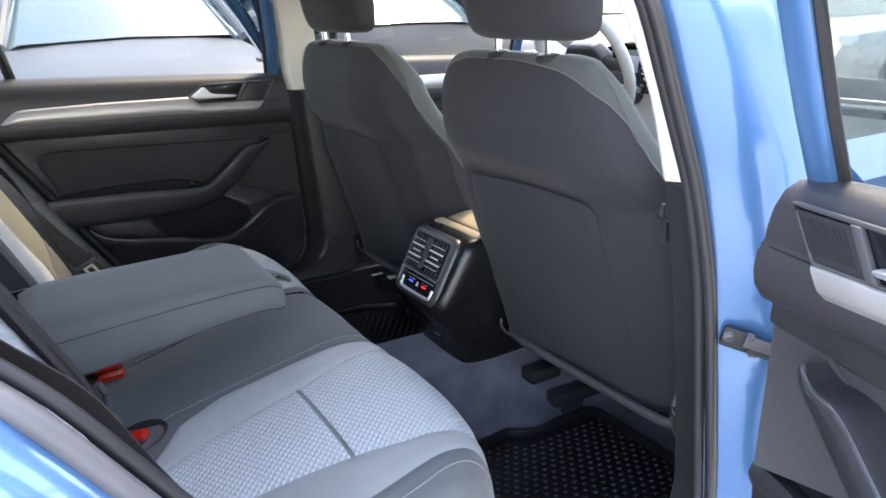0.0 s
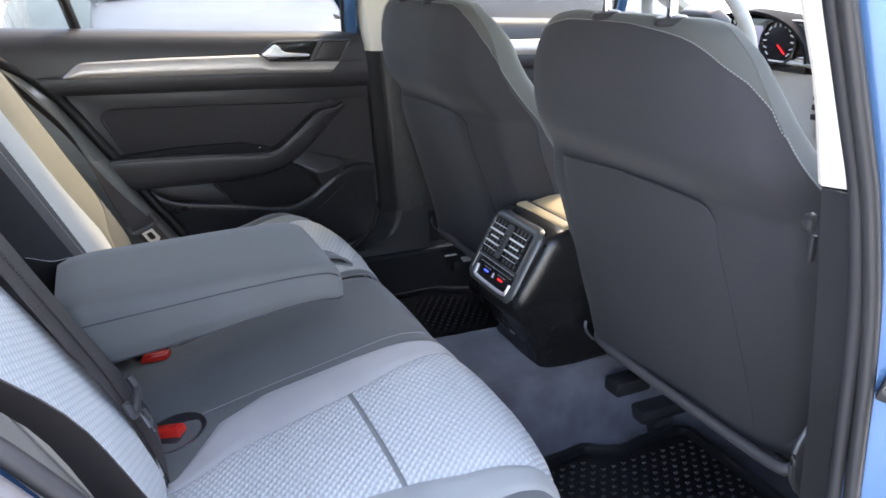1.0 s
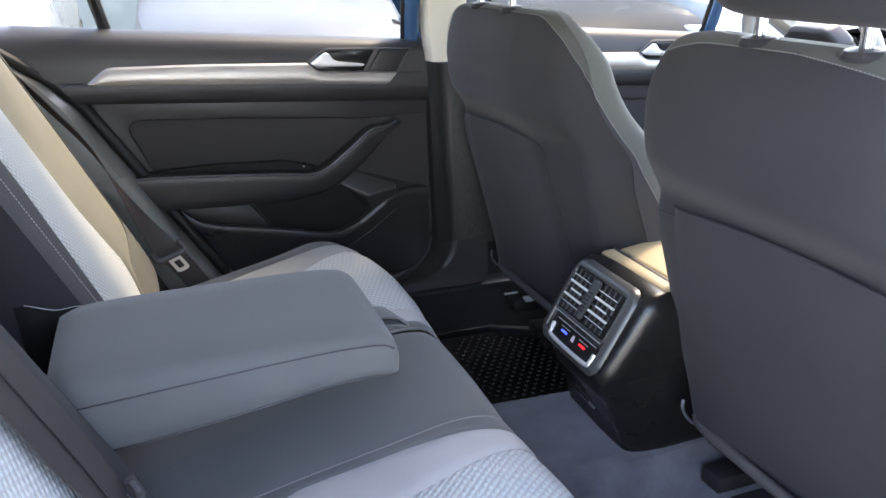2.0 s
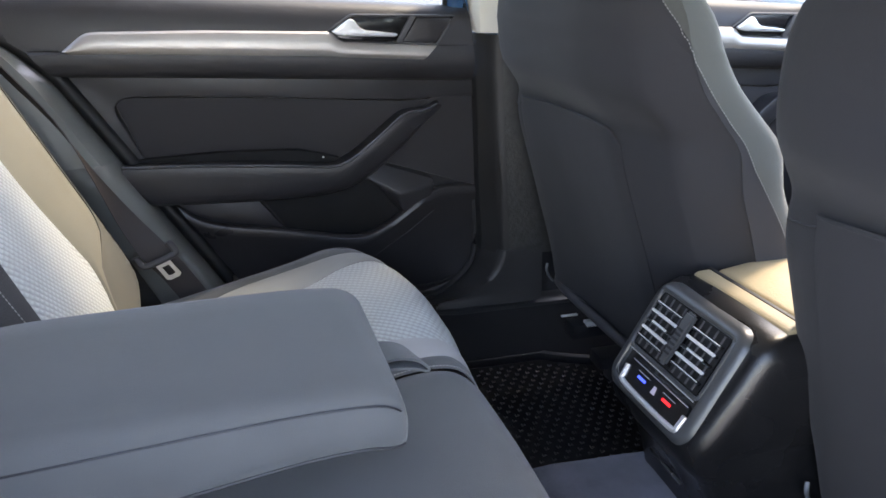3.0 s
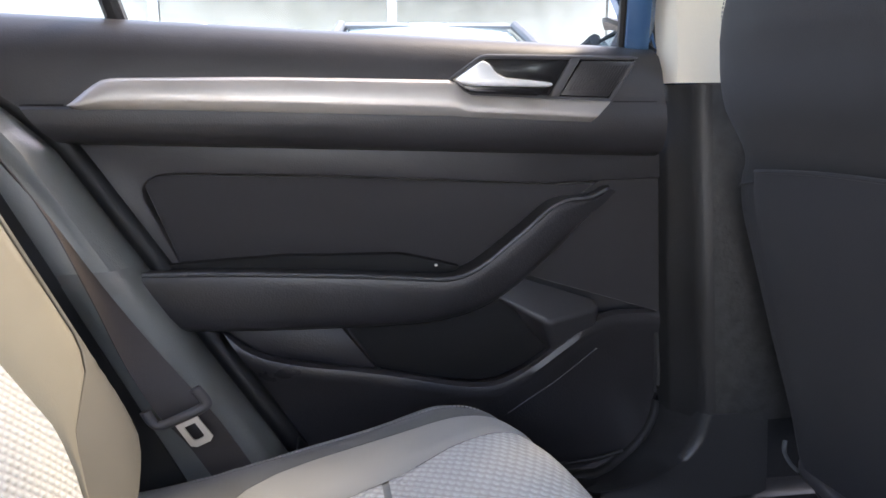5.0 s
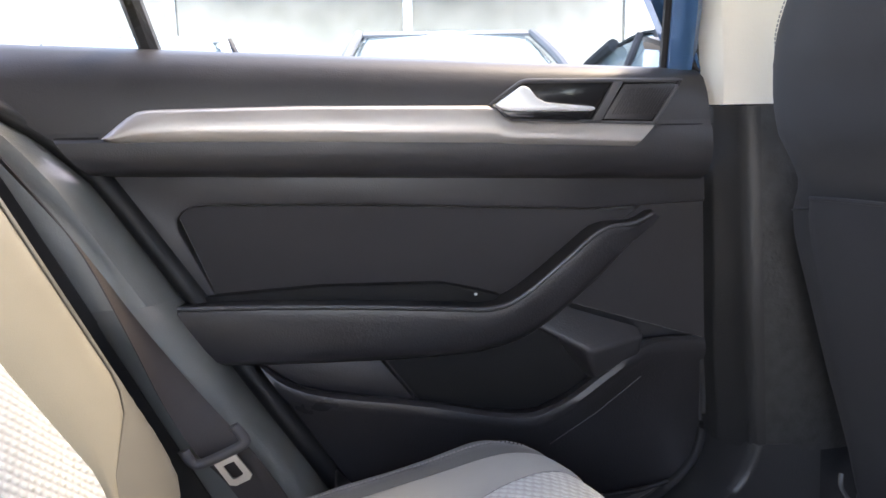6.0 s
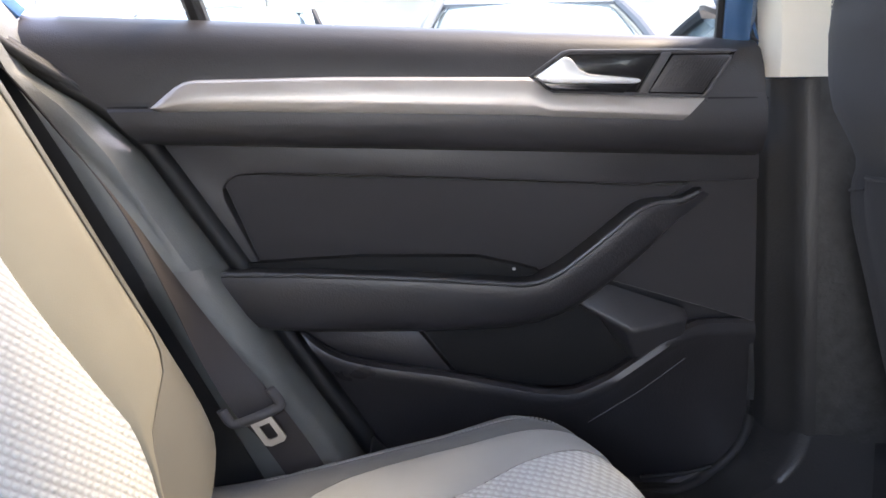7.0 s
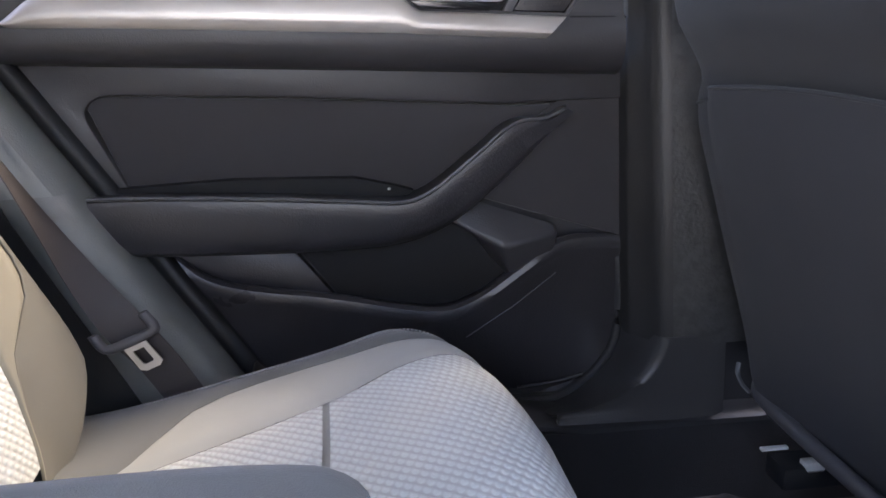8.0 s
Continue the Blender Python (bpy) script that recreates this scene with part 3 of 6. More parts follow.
tagged(part("bonnet", thick(grid(rows), 0.01), PAINT), "light blue painted bonnet of the car", "car body", kind="structure")


for s in (1, -1):
    side = "left" if s > 0 else "right"
    rows = [[V(x, s * y, z) for y, z in ((0.80, 1.0 - 0.045 * max(0, x - 2.3)), (0.86, 0.95 - 0.05 * max(0, x - 2.3)), (0.885, 0.8), (0.885, 0.55), (0.86, 0.28))] for x in np.linspace(1.98, 3.05, 12)]
    tagged(part(f"body_wing_{side}", thick(grid(rows), 0.006), PAINT), "light blue painted front wing of the car", "car body", kind="structure")
rows = [[V(3.06 + 0.1 * math.cos(y * 1.6) + (0.06 if z < 0.6 else 0.0), y, z) for y in np.linspace(-0.86, 0.86, 13)] for z in (0.24, 0.4, 0.58, 0.7, 0.84)]
tagged(part("body_front_end", thick(grid(rows), 0.01), PAINT), "light blue painted front end of the car", "car body", kind="structure")
rows = [[V(-1.38 + 0.05 * (1 - y * y) * -1, y, z) for y in np.linspace(-0.84, 0.84, 13)] for z in (0.26, 0.5, 0.8, 1.0)]
tagged(part("body_tailgate", thick(grid(rows), 0.01), PAINT), "light blue painted tailgate of the car", "car body", kind="structure")


# ---- doors ----
def rear_door(s, label):
    """A rear door with its inner trim, in the closed place; the origin is the hinge."""
    hinge = (0.80, s * 0.86, 0.5)
    d = thing("rear_door", hinge, label, "car door", "rear doors of the car")

    def P(name, geo, mat, parent=None, lab="", sharp=38):
        return part(name, flip(geo, s), mat, parent or d, lab, sharp)

    xl = lambda z: tab(REAR_EDGE, z) + 0.006
    xr = lambda z: tab(FRONT_EDGE, z) - 0.004

    def strip(levels, n=40):
        """Rows of (height at the rear edge, height at the front edge, depth)."""
        out = []
        for zl, zr, y in levels:
            a, b = xl(zl), xr(zr)
            out.append([V(x, y, zl + (zr - zl) * (x - a) / (b - a)) for x in np.linspace(a, b, n)])
        return grid(out)

    P("upper_panel", thick(strip([(1.148, 1.090, 0.81), (1.157, 1.106, 0.79), (1.156, 1.110, 0.772), (1.148, 1.106, 0.752), (1.132, 1.097, 0.736), (1.108, 1.080, 0.7265), (1.07, 1.06, 0.722), (1.04, 1.04, 0.721)]), 0.006), SOFT, lab="soft grained black upper door panel")
    P("waist_panel", thick(strip([(1.048, 1.046, 0.7245), (1.039, 1.0395, 0.7225), (1.036, 1.033, 0.718), (1.024, 1.014, 0.7165), (1.014, 0.998, 0.720), (1.005, 0.982, 0.731), (1.001, 0.974, 0.752), (0.999, 0.972, 0.775)]), 0.004), SOFT)
    P("base_panel", thick(strip([(1.0, 0.97, 0.792), (0.8, 0.8, 0.793), (0.66, 0.66, 0.792), (0.535, 0.53, 0.785), (0.508, 0.505, 0.78)], 24), 0.012), BLACK)
    P("outer_skin", thick(strip([(1.10, 1.06, 0.84), (0.95, 0.95, 0.872), (0.75, 0.75, 0.885), (0.55, 0.55, 0.872), (0.48, 0.48, 0.86)], 16), 0.004), PAINT, lab="light blue painted outer skin")
    # silver strip
    tz = [(0.0, 1.0435), (0.015, 1.056), (0.034, 1.0705), (0.05, 1.0735), (0.219, 1.074), (0.447, 1.0695), (0.463, 1.052), (0.646, 1.0425)]
    bz = [(0.0, 1.0415), (0.012, 1.0362), (0.10, 1.0350), (0.284, 1.0290), (0.45, 1.0228), (0.617, 1.0140)]
    top = [(0.646 * u, tab(tz, 0.646 * u)) for u in np.linspace(0, 1, 70)]
    bot = [(min(0.646 * u, 0.617), tab(bz, min(0.646 * u, 0.617))) for u in np.linspace(0, 1, 70)]
    rows = []
    for k, (u, y) in enumerate(((0, 0.722), (0.03, 0.7155), (0.12, 0.7125), (0.5, 0.7095), (0.66, 0.7088), (0.72, 0.7095), (0.95, 0.7135), (0.99, 0.716), (1, 0.722))):
        rows.append([V(a[0] + (b[0] - a[0]) * u, y, a[1] + (b[1] - a[1]) * u) for a, b in zip(top, bot)])
    P("trim_strip", grid(rows), SILVER, lab="satin silver trim strip", sharp=50)
    line = [(0.004, 0.7185, 1.0405), (0.014, 0.7178, 1.0322)] + [(x, 0.7172, tab(bz, x) - 0.0062) for x in np.linspace(0.03, 0.60, 20)] + [(0.622, 0.7172, 1.0105), (0.648, 0.7175, 1.0385)]
    P("strip_groove", tube(line, 0.0011, 6), SHADEBLACK)
    P("panel_gap", tube([(0.650, 0.7195, 1.0415), (0.70, 0.7195, 1.0408), (0.7215, 0.7205, 1.0405)], 0.0014, 6), SHADEBLACK)
    P("panel_gap", tube([(xl(1.043) + 0.004, 0.7205, 1.0432), (-0.006, 0.7195, 1.0432)], 0.0014, 6), SHADEBLACK)
    # handle pod
    hexa = [(0.443, 1.070), (0.482, 1.097), (0.678, 1.0945), (0.645, 1.044), (0.463, 1.0515)]
    pod = P("handle_pod", prism(hexa, 0.7195, 0.725, 0.002), GLOSS, lab="gloss black handle recess")
    rim = even_line([(x, 0.7185, z) for x, z in hexa + hexa[:1]], 60)
    P("rim", tube(rim[:-1], 0.0028, 8, closed=True), CHAR, pod)
    lever = [(0.447, 1.0695), (0.480, 1.0915), (0.488, 1.0885), (0.497, 1.077), (0.508, 1.0715), (0.566, 1.0655), (0.569, 1.0625), (0.562, 1.0595), (0.47, 1.0615), (0.455, 1.0645)]
    P("handle", prism(lever, 0.7055, 0.7175, 0.0025), SATIN, pod, "bright satin chrome release lever")
    P("lower_lip", prism([(0.456, 1.0625), (0.562, 1.0585), (0.55, 1.0495), (0.468, 1.0535)], 0.7125, 0.7185, 0.0015), GLOSS, pod)
    P("divider", prism([(0.592, 1.094), (0.604, 1.094), (0.578, 1.0485), (0.566, 1.049)], 0.712, 0.719, 0.0015), CHAR, pod)
    tw = P("speaker_grille", prism([(0.606, 1.0915), (0.672, 1.0905), (0.642, 1.0475), (0.58, 1.05)], 0.7145, 0.719, 0.0015), BLACK, pod)
    ribs = [box((0.582 + 0.0037 * k + 0.0 * 1, 0.7142, 1.0705), (0.0011, 0.0012, 0.036), 0, Matrix.Rotation(radians(32), 4, "Y")) for k in range(5, 21)]
    P("mesh", join(*ribs), BLACK, tw)
    # cloth insert and its raised surround
    P("surround", prism([(xl(0.998), 0.998), (0.735, 0.974), (0.738, 0.94), (0.60, 0.937), (0.586, 0.9355), (0.30, 0.9515), (0.105, 0.9585), (0.084, 0.957), (0.071, 0.951), (0.064, 0.941), (0.065, 0.927), (0.106, 0.838), (xl(0.838), 0.838)], 0.7525, 0.795, 0.004), SOFT)
    P("insert", prism([(0.06, 0.955), (0.09, 0.957), (0.30, 0.949), (0.60, 0.9335), (0.66, 0.934), (0.60, 0.885), (0.52, 0.82), (0.11, 0.82)], 0.759, 0.79, 0.003), DOORCLOTH, lab="dark woven cloth insert")
    P("front_panel", prism([(0.652, 0.941), (0.734, 0.944), (0.742, 0.752), (0.541, 0.8155), (0.47, 0.80), (0.50, 0.83), (0.54, 0.865), (0.60, 0.905)], 0.757, 0.79, 0.002), DOORCLOTH)
    # arm rest with its rising pull handle
    ax = [(0.066, 0.846, 0.768, 0.705), (0.16, 0.845, 0.764, 0.70), (0.30, 0.838, 0.762, 0.698), (0.40, 0.831, 0.764, 0.697), (0.44, 0.829, 0.769, 0.697), (0.47, 0.838, 0.778, 0.698), (0.50, 0.858, 0.795, 0.70), (0.54, 0.890, 0.828, 0.702), (0.575, 0.918, 0.858, 0.704), (0.60, 0.9255, 0.882, 0.707), (0.63, 0.9265, 0.909, 0.712), (0.652, 0.938, 0.926, 0.722)]
    ax = [(x, zt - 0.003, zb - 0.003, yf) for x, zt, zb, yf in ax]
    ax = smooth_line(ax, 44)
    rows = []
    for x, zt, zb, yf in ax:
        back = 0.775
        h = zt - zb
        sl = tab([(0.1, 0), (0.44, 0.0), (0.52, 0.012), (0.65, 0.01)], x)
        rows.append([V(x, back, zt - 0.004), V(x, (back + yf) / 2, zt - 0.003), V(x, yf + 0.016, zt - 0.0005), V(x, yf + 0.007, zt - 0.0005), V(x, yf + 0.0015, zt - 0.0045), V(x, yf, zt - 0.012 * min(1, h / 0.05)), V(x, yf + 0.001, zt - 0.35 * h),
                     V(x + sl, yf + 0.006, zt - 0.7 * h), V(x + sl, yf + 0.014, zb + 0.008 * min(1, h / 0.05)), V(x + sl, yf + 0.024, zb + 0.001), V(x + sl, back, zb)])
    arm = P("arm_rest", grid(rows, ring=True, caps=True), BLACK, lab="grained black arm rest and pull handle")
    # Near-black inlay draws the shade of the pull recess above the arm rest.
    P("recess_shade", prism([(0.088, 0.846), (0.231, 0.8525), (0.381, 0.8495), (0.43, 0.838), (0.458, 0.83), (0.44, 0.815), (0.1, 0.825)], 0.744, 0.775, 0.002), SHADEBLACK, arm)
    P("screw", lathe([(0.0, 0), (0.0022, 0.0), (0.0022, 0.0018), (0.0, 0.0022)], (0.425, 0.735, 0.8345), (0, -0.3, 1), 10), WHITE, arm)
    # Added pale bead that draws the highlight along the arm rest's rounded edge.
    P("edge_highlight", tube(smooth_line([(x, yf + 0.0035, zt - 0.0012) for x, zt, zb, yf in ax[::3]], 40), 0.0026, 8), EDGEGLOSS, arm)
    # lower pocket
    lip = smooth_line([(0.12, 0.772), (0.144, 0.757), (0.20, 0.719), (0.345, 0.694), (0.44, 0.674), (0.48, 0.669), (0.51, 0.671), (0.55, 0.688), (0.60, 0.722), (0.635, 0.745), (0.665, 0.757), (0.70, 0.758), (0.742, 0.755)], 50) - V(0, 0.003)
    rows = []
    for x, z in lip:
        bulge = tab([(0.1, 0.02), (0.25, 0.0), (0.5, -0.006), (0.62, 0.0), (0.74, 0.014)], x)
        y0 = 0.742 + bulge
        zb = tab([(0.1, 0.535), (0.6, 0.526), (0.66, 0.524), (0.70, 0.538), (0.72, 0.552), (0.735, 0.575), (0.742, 0.60)], x)
        rows.append([V(x, 0.792, z - 0.012), V(x, y0 + 0.016, z - 0.002), V(x, y0 + 0.006, z + 0.0005), V(x, y0 + 0.001, z - 0.003), V(x, y0 - 0.001, z - 0.010), V(x, y0 + 0.002, z - 0.020), V(x + 0.004, y0 + 0.011, z - 0.035), V(x + 0.004, y0 + 0.012, (z + zb) / 2), V(x, 0.772, zb), V(x, 0.79, zb)])
    rows.append([V(0.7435, min(0.7915, p[1] + 0.03), p[2]) for p in rows[-1]])
    pocket = P("pocket", thick(grid(rows), 0.002), BLACK, lab="moulded black door pocket")
    P("pocket_plate", prism([(0.146, 0.752), (0.300, 0.749), (0.348, 0.685), (0.205, 0.711)], 0.7655, 0.79, 0.003), BLACK, pocket)
    # Flat dark plate stands for the shade inside the pocket.
    P("pocket_shade", prism([(0.302, 0.7555), (0.352, 0.686), (0.44, 0.668), (0.48, 0.663), (0.51, 0.665), (0.55, 0.682), (0.598, 0.712), (0.60, 0.745), (0.57, 0.757), (0.505, 0.79), (0.46, 0.772)], 0.7645, 0.79, 0.002), SHADEBLACK, pocket, "near-black plate standing for the shade in the door pocket")
    # corner block of the pocket
    blk = [(0.505, 0.757, 0.787), (0.541, 0.757, 0.8145), (0.65, 0.754, 0.7775), (0.572, 0.729, 0.757), (0.649, 0.737, 0.7735), (0.647, 0.744, 0.741), (0.587, 0.746, 0.705), (0.515, 0.785, 0.782), (0.585, 0.785, 0.70), (0.65, 0.785, 0.74)]
    blk = [(x, y, z - 0.005) for x, y, z in blk]
    bm = to_bmesh((blk, [(0, 1, 2, 4, 3), (3, 4, 5, 6), (0, 3, 6, 8, 7), (4, 2, 9, 5), (6, 5, 9, 8)]))
    bmesh.ops.recalc_face_normals(bm, faces=bm.faces)
    bmesh.ops.bevel(bm, geom=[e for e in bm.edges if len(e.link_faces) == 2], offset=0.007, segments=4, affect="EDGES", profile=0.5, clamp_overlap=True)
    P("corner_block", of_bmesh(bm), SOFT, pocket, sharp=60)
    P("crease", tube([(0.651, 0.7515, 0.705), (0.62, 0.749, 0.682), (0.59, 0.7475, 0.66), (0.555, 0.747, 0.638), (0.525, 0.7465, 0.619)], 0.0007, 6), CHAR, pocket)
    P("foot_strip", tube(smooth_line([(0.60, 0.752, 0.534), (0.66, 0.752, 0.540), (0.695, 0.752, 0.549)], 16), 0.003, 8), RUBBER)
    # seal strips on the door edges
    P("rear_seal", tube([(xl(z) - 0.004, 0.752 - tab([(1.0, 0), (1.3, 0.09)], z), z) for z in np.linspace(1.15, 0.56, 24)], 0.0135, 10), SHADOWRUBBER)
    P("front_seal", tube(smooth_line([(xr(z) + 0.001, 0.768, z) for z in (1.09, 0.95, 0.8, 0.66, 0.60, 0.56, 0.535)], 40), 0.0035, 8), RUBBER)
    # window frame, glass
    post = [(xr(z) - 0.016, 0.785 - tab([(1.08, 0), (1.42, 0.16)], z), z) for z in np.linspace(1.07, 1.42, 10)]
    fr = P("window_frame", tube(post, 0.02, 8, flat=0.8), PAINT, lab="blue painted window frame")
    P("gasket", tube([(x - 0.018, y + 0.004, z) for x, y, z in post], 0.007, 8), RUBBER, fr)
    P("top_rail", tube([(0.64, 0.625, 1.42), (0.3, 0.62, 1.43), (-0.1, 0.615, 1.42), (-0.35, 0.62, 1.38)], 0.02, 8), PAINT, fr)
    P("sloping_post", tube([(-0.35, 0.62, 1.38), (-0.26, 0.69, 1.27), (-0.17, 0.765, 1.15)], 0.018, 8), PAINT, fr)
    P("divider_bar", tube([(0.045, 0.795, 1.13), (0.03, 0.77, 1.2), (-0.005, 0.70, 1.33), (-0.03, 0.63, 1.425)], 0.0125, 8), RUBBER, fr)
    rows = [[V(x - 0.06 * u, 0.80 - 0.165 * u - 0.02 * u * u, (1.12 - 0.02 * (x > 0.5)) + 0.31 * u) for x in np.linspace(-0.12 - 0.18 * 0, 0.715, 9)] for u in np.linspace(0, 1, 7)]
    P("pane", thick(grid(rows), 0.004), GLASS, lab="clear side window glass")
    P("sill_wiper", tube([(x, 0.797, 1.132 - 0.052 * (x + 0.14) / 0.85) for x in np.linspace(-0.14, 0.70, 20)], 0.006, 8), RUBBER)
    return d


door_far = rear_door(1, "closed rear car door with black trim and silver strip")
front_door = copy_thing(door_far, pose(0.80 + 0.872, 0.86 + 0.028, 0.5 - 0.004))
front_door.name = "front_door"
for c in list(front_door.children):
    if c.name.startswith("rear_seal"):
        bpy.data.objects.remove(c)
tagged(front_door, "closed front car door with black trim and silver strip", "car door", "front doors of the car")
door_near = rear_door(-1, "wide open rear car door with black trim and tweeter grille")
door_near.rotation_euler = (0, 0, radians(75))
# door check strap and hinge on the pillar
hinge = thing("door_check_strap", (0.79, -0.80, 0.86), "black steel door check strap bolted to the blue pillar", "door hinge")
yaw = Matrix.Rotation(radians(-52), 4, "Z")
bracket = part("bracket", box((0.747, -0.806, 0.868), (0.040, 0.010, 0.028), 0.003, yaw @ Matrix.Rotation(radians(14), 4, "Y")), RUBBER, hinge, "black bracket")
part("bolt", lathe([(0, 0), (0.007, 0), (0.007, 0.002), (0.005, 0.0025), (0.005, 0.007), (0.003, 0.0075), (0.0025, 0.004), (0, 0.004)], (0.736, -0.801, 0.873), (-0.79, -0.61, 0.1), 16), EDGEGLOSS, bracket, "grey steel bolt head")
part("pin", lathe([(0, 0), (0.006, 0), (0.006, 0.006), (0.0045, 0.008), (0, 0.008)], (0.752, -0.820, 0.872), (-0.5, -0.4, 0.75), 14), CHAR, bracket)
part("jaw", box((0.755, -0.824, 0.857), (0.012, 0.012, 0.016), 0.002, yaw), CHAR, bracket)
arm_turn = Matrix.Rotation(radians(-40), 4, "Z") @ Matrix.Rotation(radians(18), 4, "Y")
arm_bar = part("arm", box((0.787, -0.8556, 0.853), (0.12, 0.005, 0.017), 0.0015, arm_turn), CHAR, hinge, "flat steel check arm")
# Dark inset stands for the shaded square hole in the arm.
part("slot_shade", box((0.771, -0.8455, 0.8575), (0.008, 0.0056, 0.006), 0.0005, arm_turn), RUBBER, arm_bar)
part("arm_guard", box((0.787, -0.8561, 0.841), (0.116, 0.008, 0.006), 0.002, arm_turn), RUBBER, arm_bar)


# ---- rear bench ----
PROFILE = smooth_line([(0.0, 0.605), (0.05, 0.606), (0.12, 0.617), (0.25, 0.648), (0.35, 0.670), (0.44, 0.690), (0.49, 0.691), (0.52, 0.679), (0.543, 0.648), (0.553, 0.605), (0.557, 0.55), (0.553, 0.45), (0.545, 0.37)], 130)


def strip_on(profile, lo, hi, y0, y1, n=9, puff=0.004, drop=0.0, crown=None, s=1, out=1, pull=None, tuck=0.0):
    """A padded strip of upholstery on a profile, between two side lines given over the profile's first coordinate; the seams lie deeper."""
    rows, uvs = [], []
    d = np.r_[0, np.cumsum(np.linalg.norm(np.diff(profile, axis=0), axis=1))]
    picks = [i for i in range(len(profile)) if lo <= d[i] / d[-1] <= hi]
    for i in picks:
        a, b = profile[max(i - 1, 0)], profile[min(i + 1, len(profile) - 1)]
        t = (b - a) / np.linalg.norm(b - a)
        nrm = V(-t[1], t[0]) * out
        u = d[i] / d[-1]
        ya, yb = tab(y0, u), tab(y1, u)
        row = []
        ends = min(1.0, (28 if tuck else 6) * min((i - picks[0]) / len(picks) + 0.03, (picks[-1] - i) / len(picks) + 0.03))
        for v in np.linspace(0, 1, n):
            y = ya + (yb - ya) * v
            h = puff * (1 - abs(2 * v - 1) ** 6) * (0.5 + 0.5 * ends) - drop - tuck * (1 - ends) * (1 - abs(2 * v - 1) ** 8)
            if crown:
                h += tab(crown, y)
            back_off = tab(pull, abs(y)) * min(1.0, max(0.0, (profile[i][0] - 0.2) / 0.3)) ** 2 if pull else 0.0
            row.append(V(profile[i][0] + nrm[0] * h + back_off, s * y, profile[i][1] + nrm[1] * h))
            uvs.append((y, d[i]))
        rows.append(row)
    return grid(rows), uvs, rows


FRONT = [(0.1, 0.0), (0.2, 0.004), (0.3, 0.008), (0.4, 0.006), (0.45, 0.0), (0.5, -0.009), (0.545, -0.022), (0.6, -0.045), (0.64, -0.066), (0.68, -0.095)]
EDGE = [(0.0, -0.006), (0.12, -0.003), (0.3, 0.0), (0.55, 0.001), (0.6, 0.0), (0.64, -0.012), (0.665, -0.035), (0.68, -0.075)]
C0 = [(0, 0.125), (0.4, 0.135), (1, 0.15)]
C1 = [(0, 0.30), (0.10, 0.27), (0.19, 0.175), (0.28, 0.152), (0.45, 0.158), (0.6, 0.175), (0.72, 0.185), (1, 0.19)]
C2 = [(0, 0.31), (0.10, 0.295), (0.2, 0.265), (0.4, 0.25), (0.6, 0.225), (0.72, 0.215), (1, 0.2)]
C3 = [(0, 0.43), (0.2, 0.45), (0.33, 0.47), (0.43, 0.492), (0.5, 0.518), (0.58, 0.535), (0.65, 0.545), (1, 0.55)]
C4 = [(0, 0.433), (0.15, 0.446), (0.175, 0.47), (0.2, 0.515), (0.23, 0.555), (0.27, 0.573), (0.32, 0.58), (0.4, 0.584), (0.6, 0.582), (0.72, 0.575), (1, 0.575)]
C6 = [(0, 0.672), (0.5, 0.675), (1, 0.665)]
TOP_END, PAT_END = 0.735, 0.708
bench = thing("rear_bench", (0.3, 0.0, 0.36), "rear bench seat in charcoal and patterned light grey cloth", "car seat")
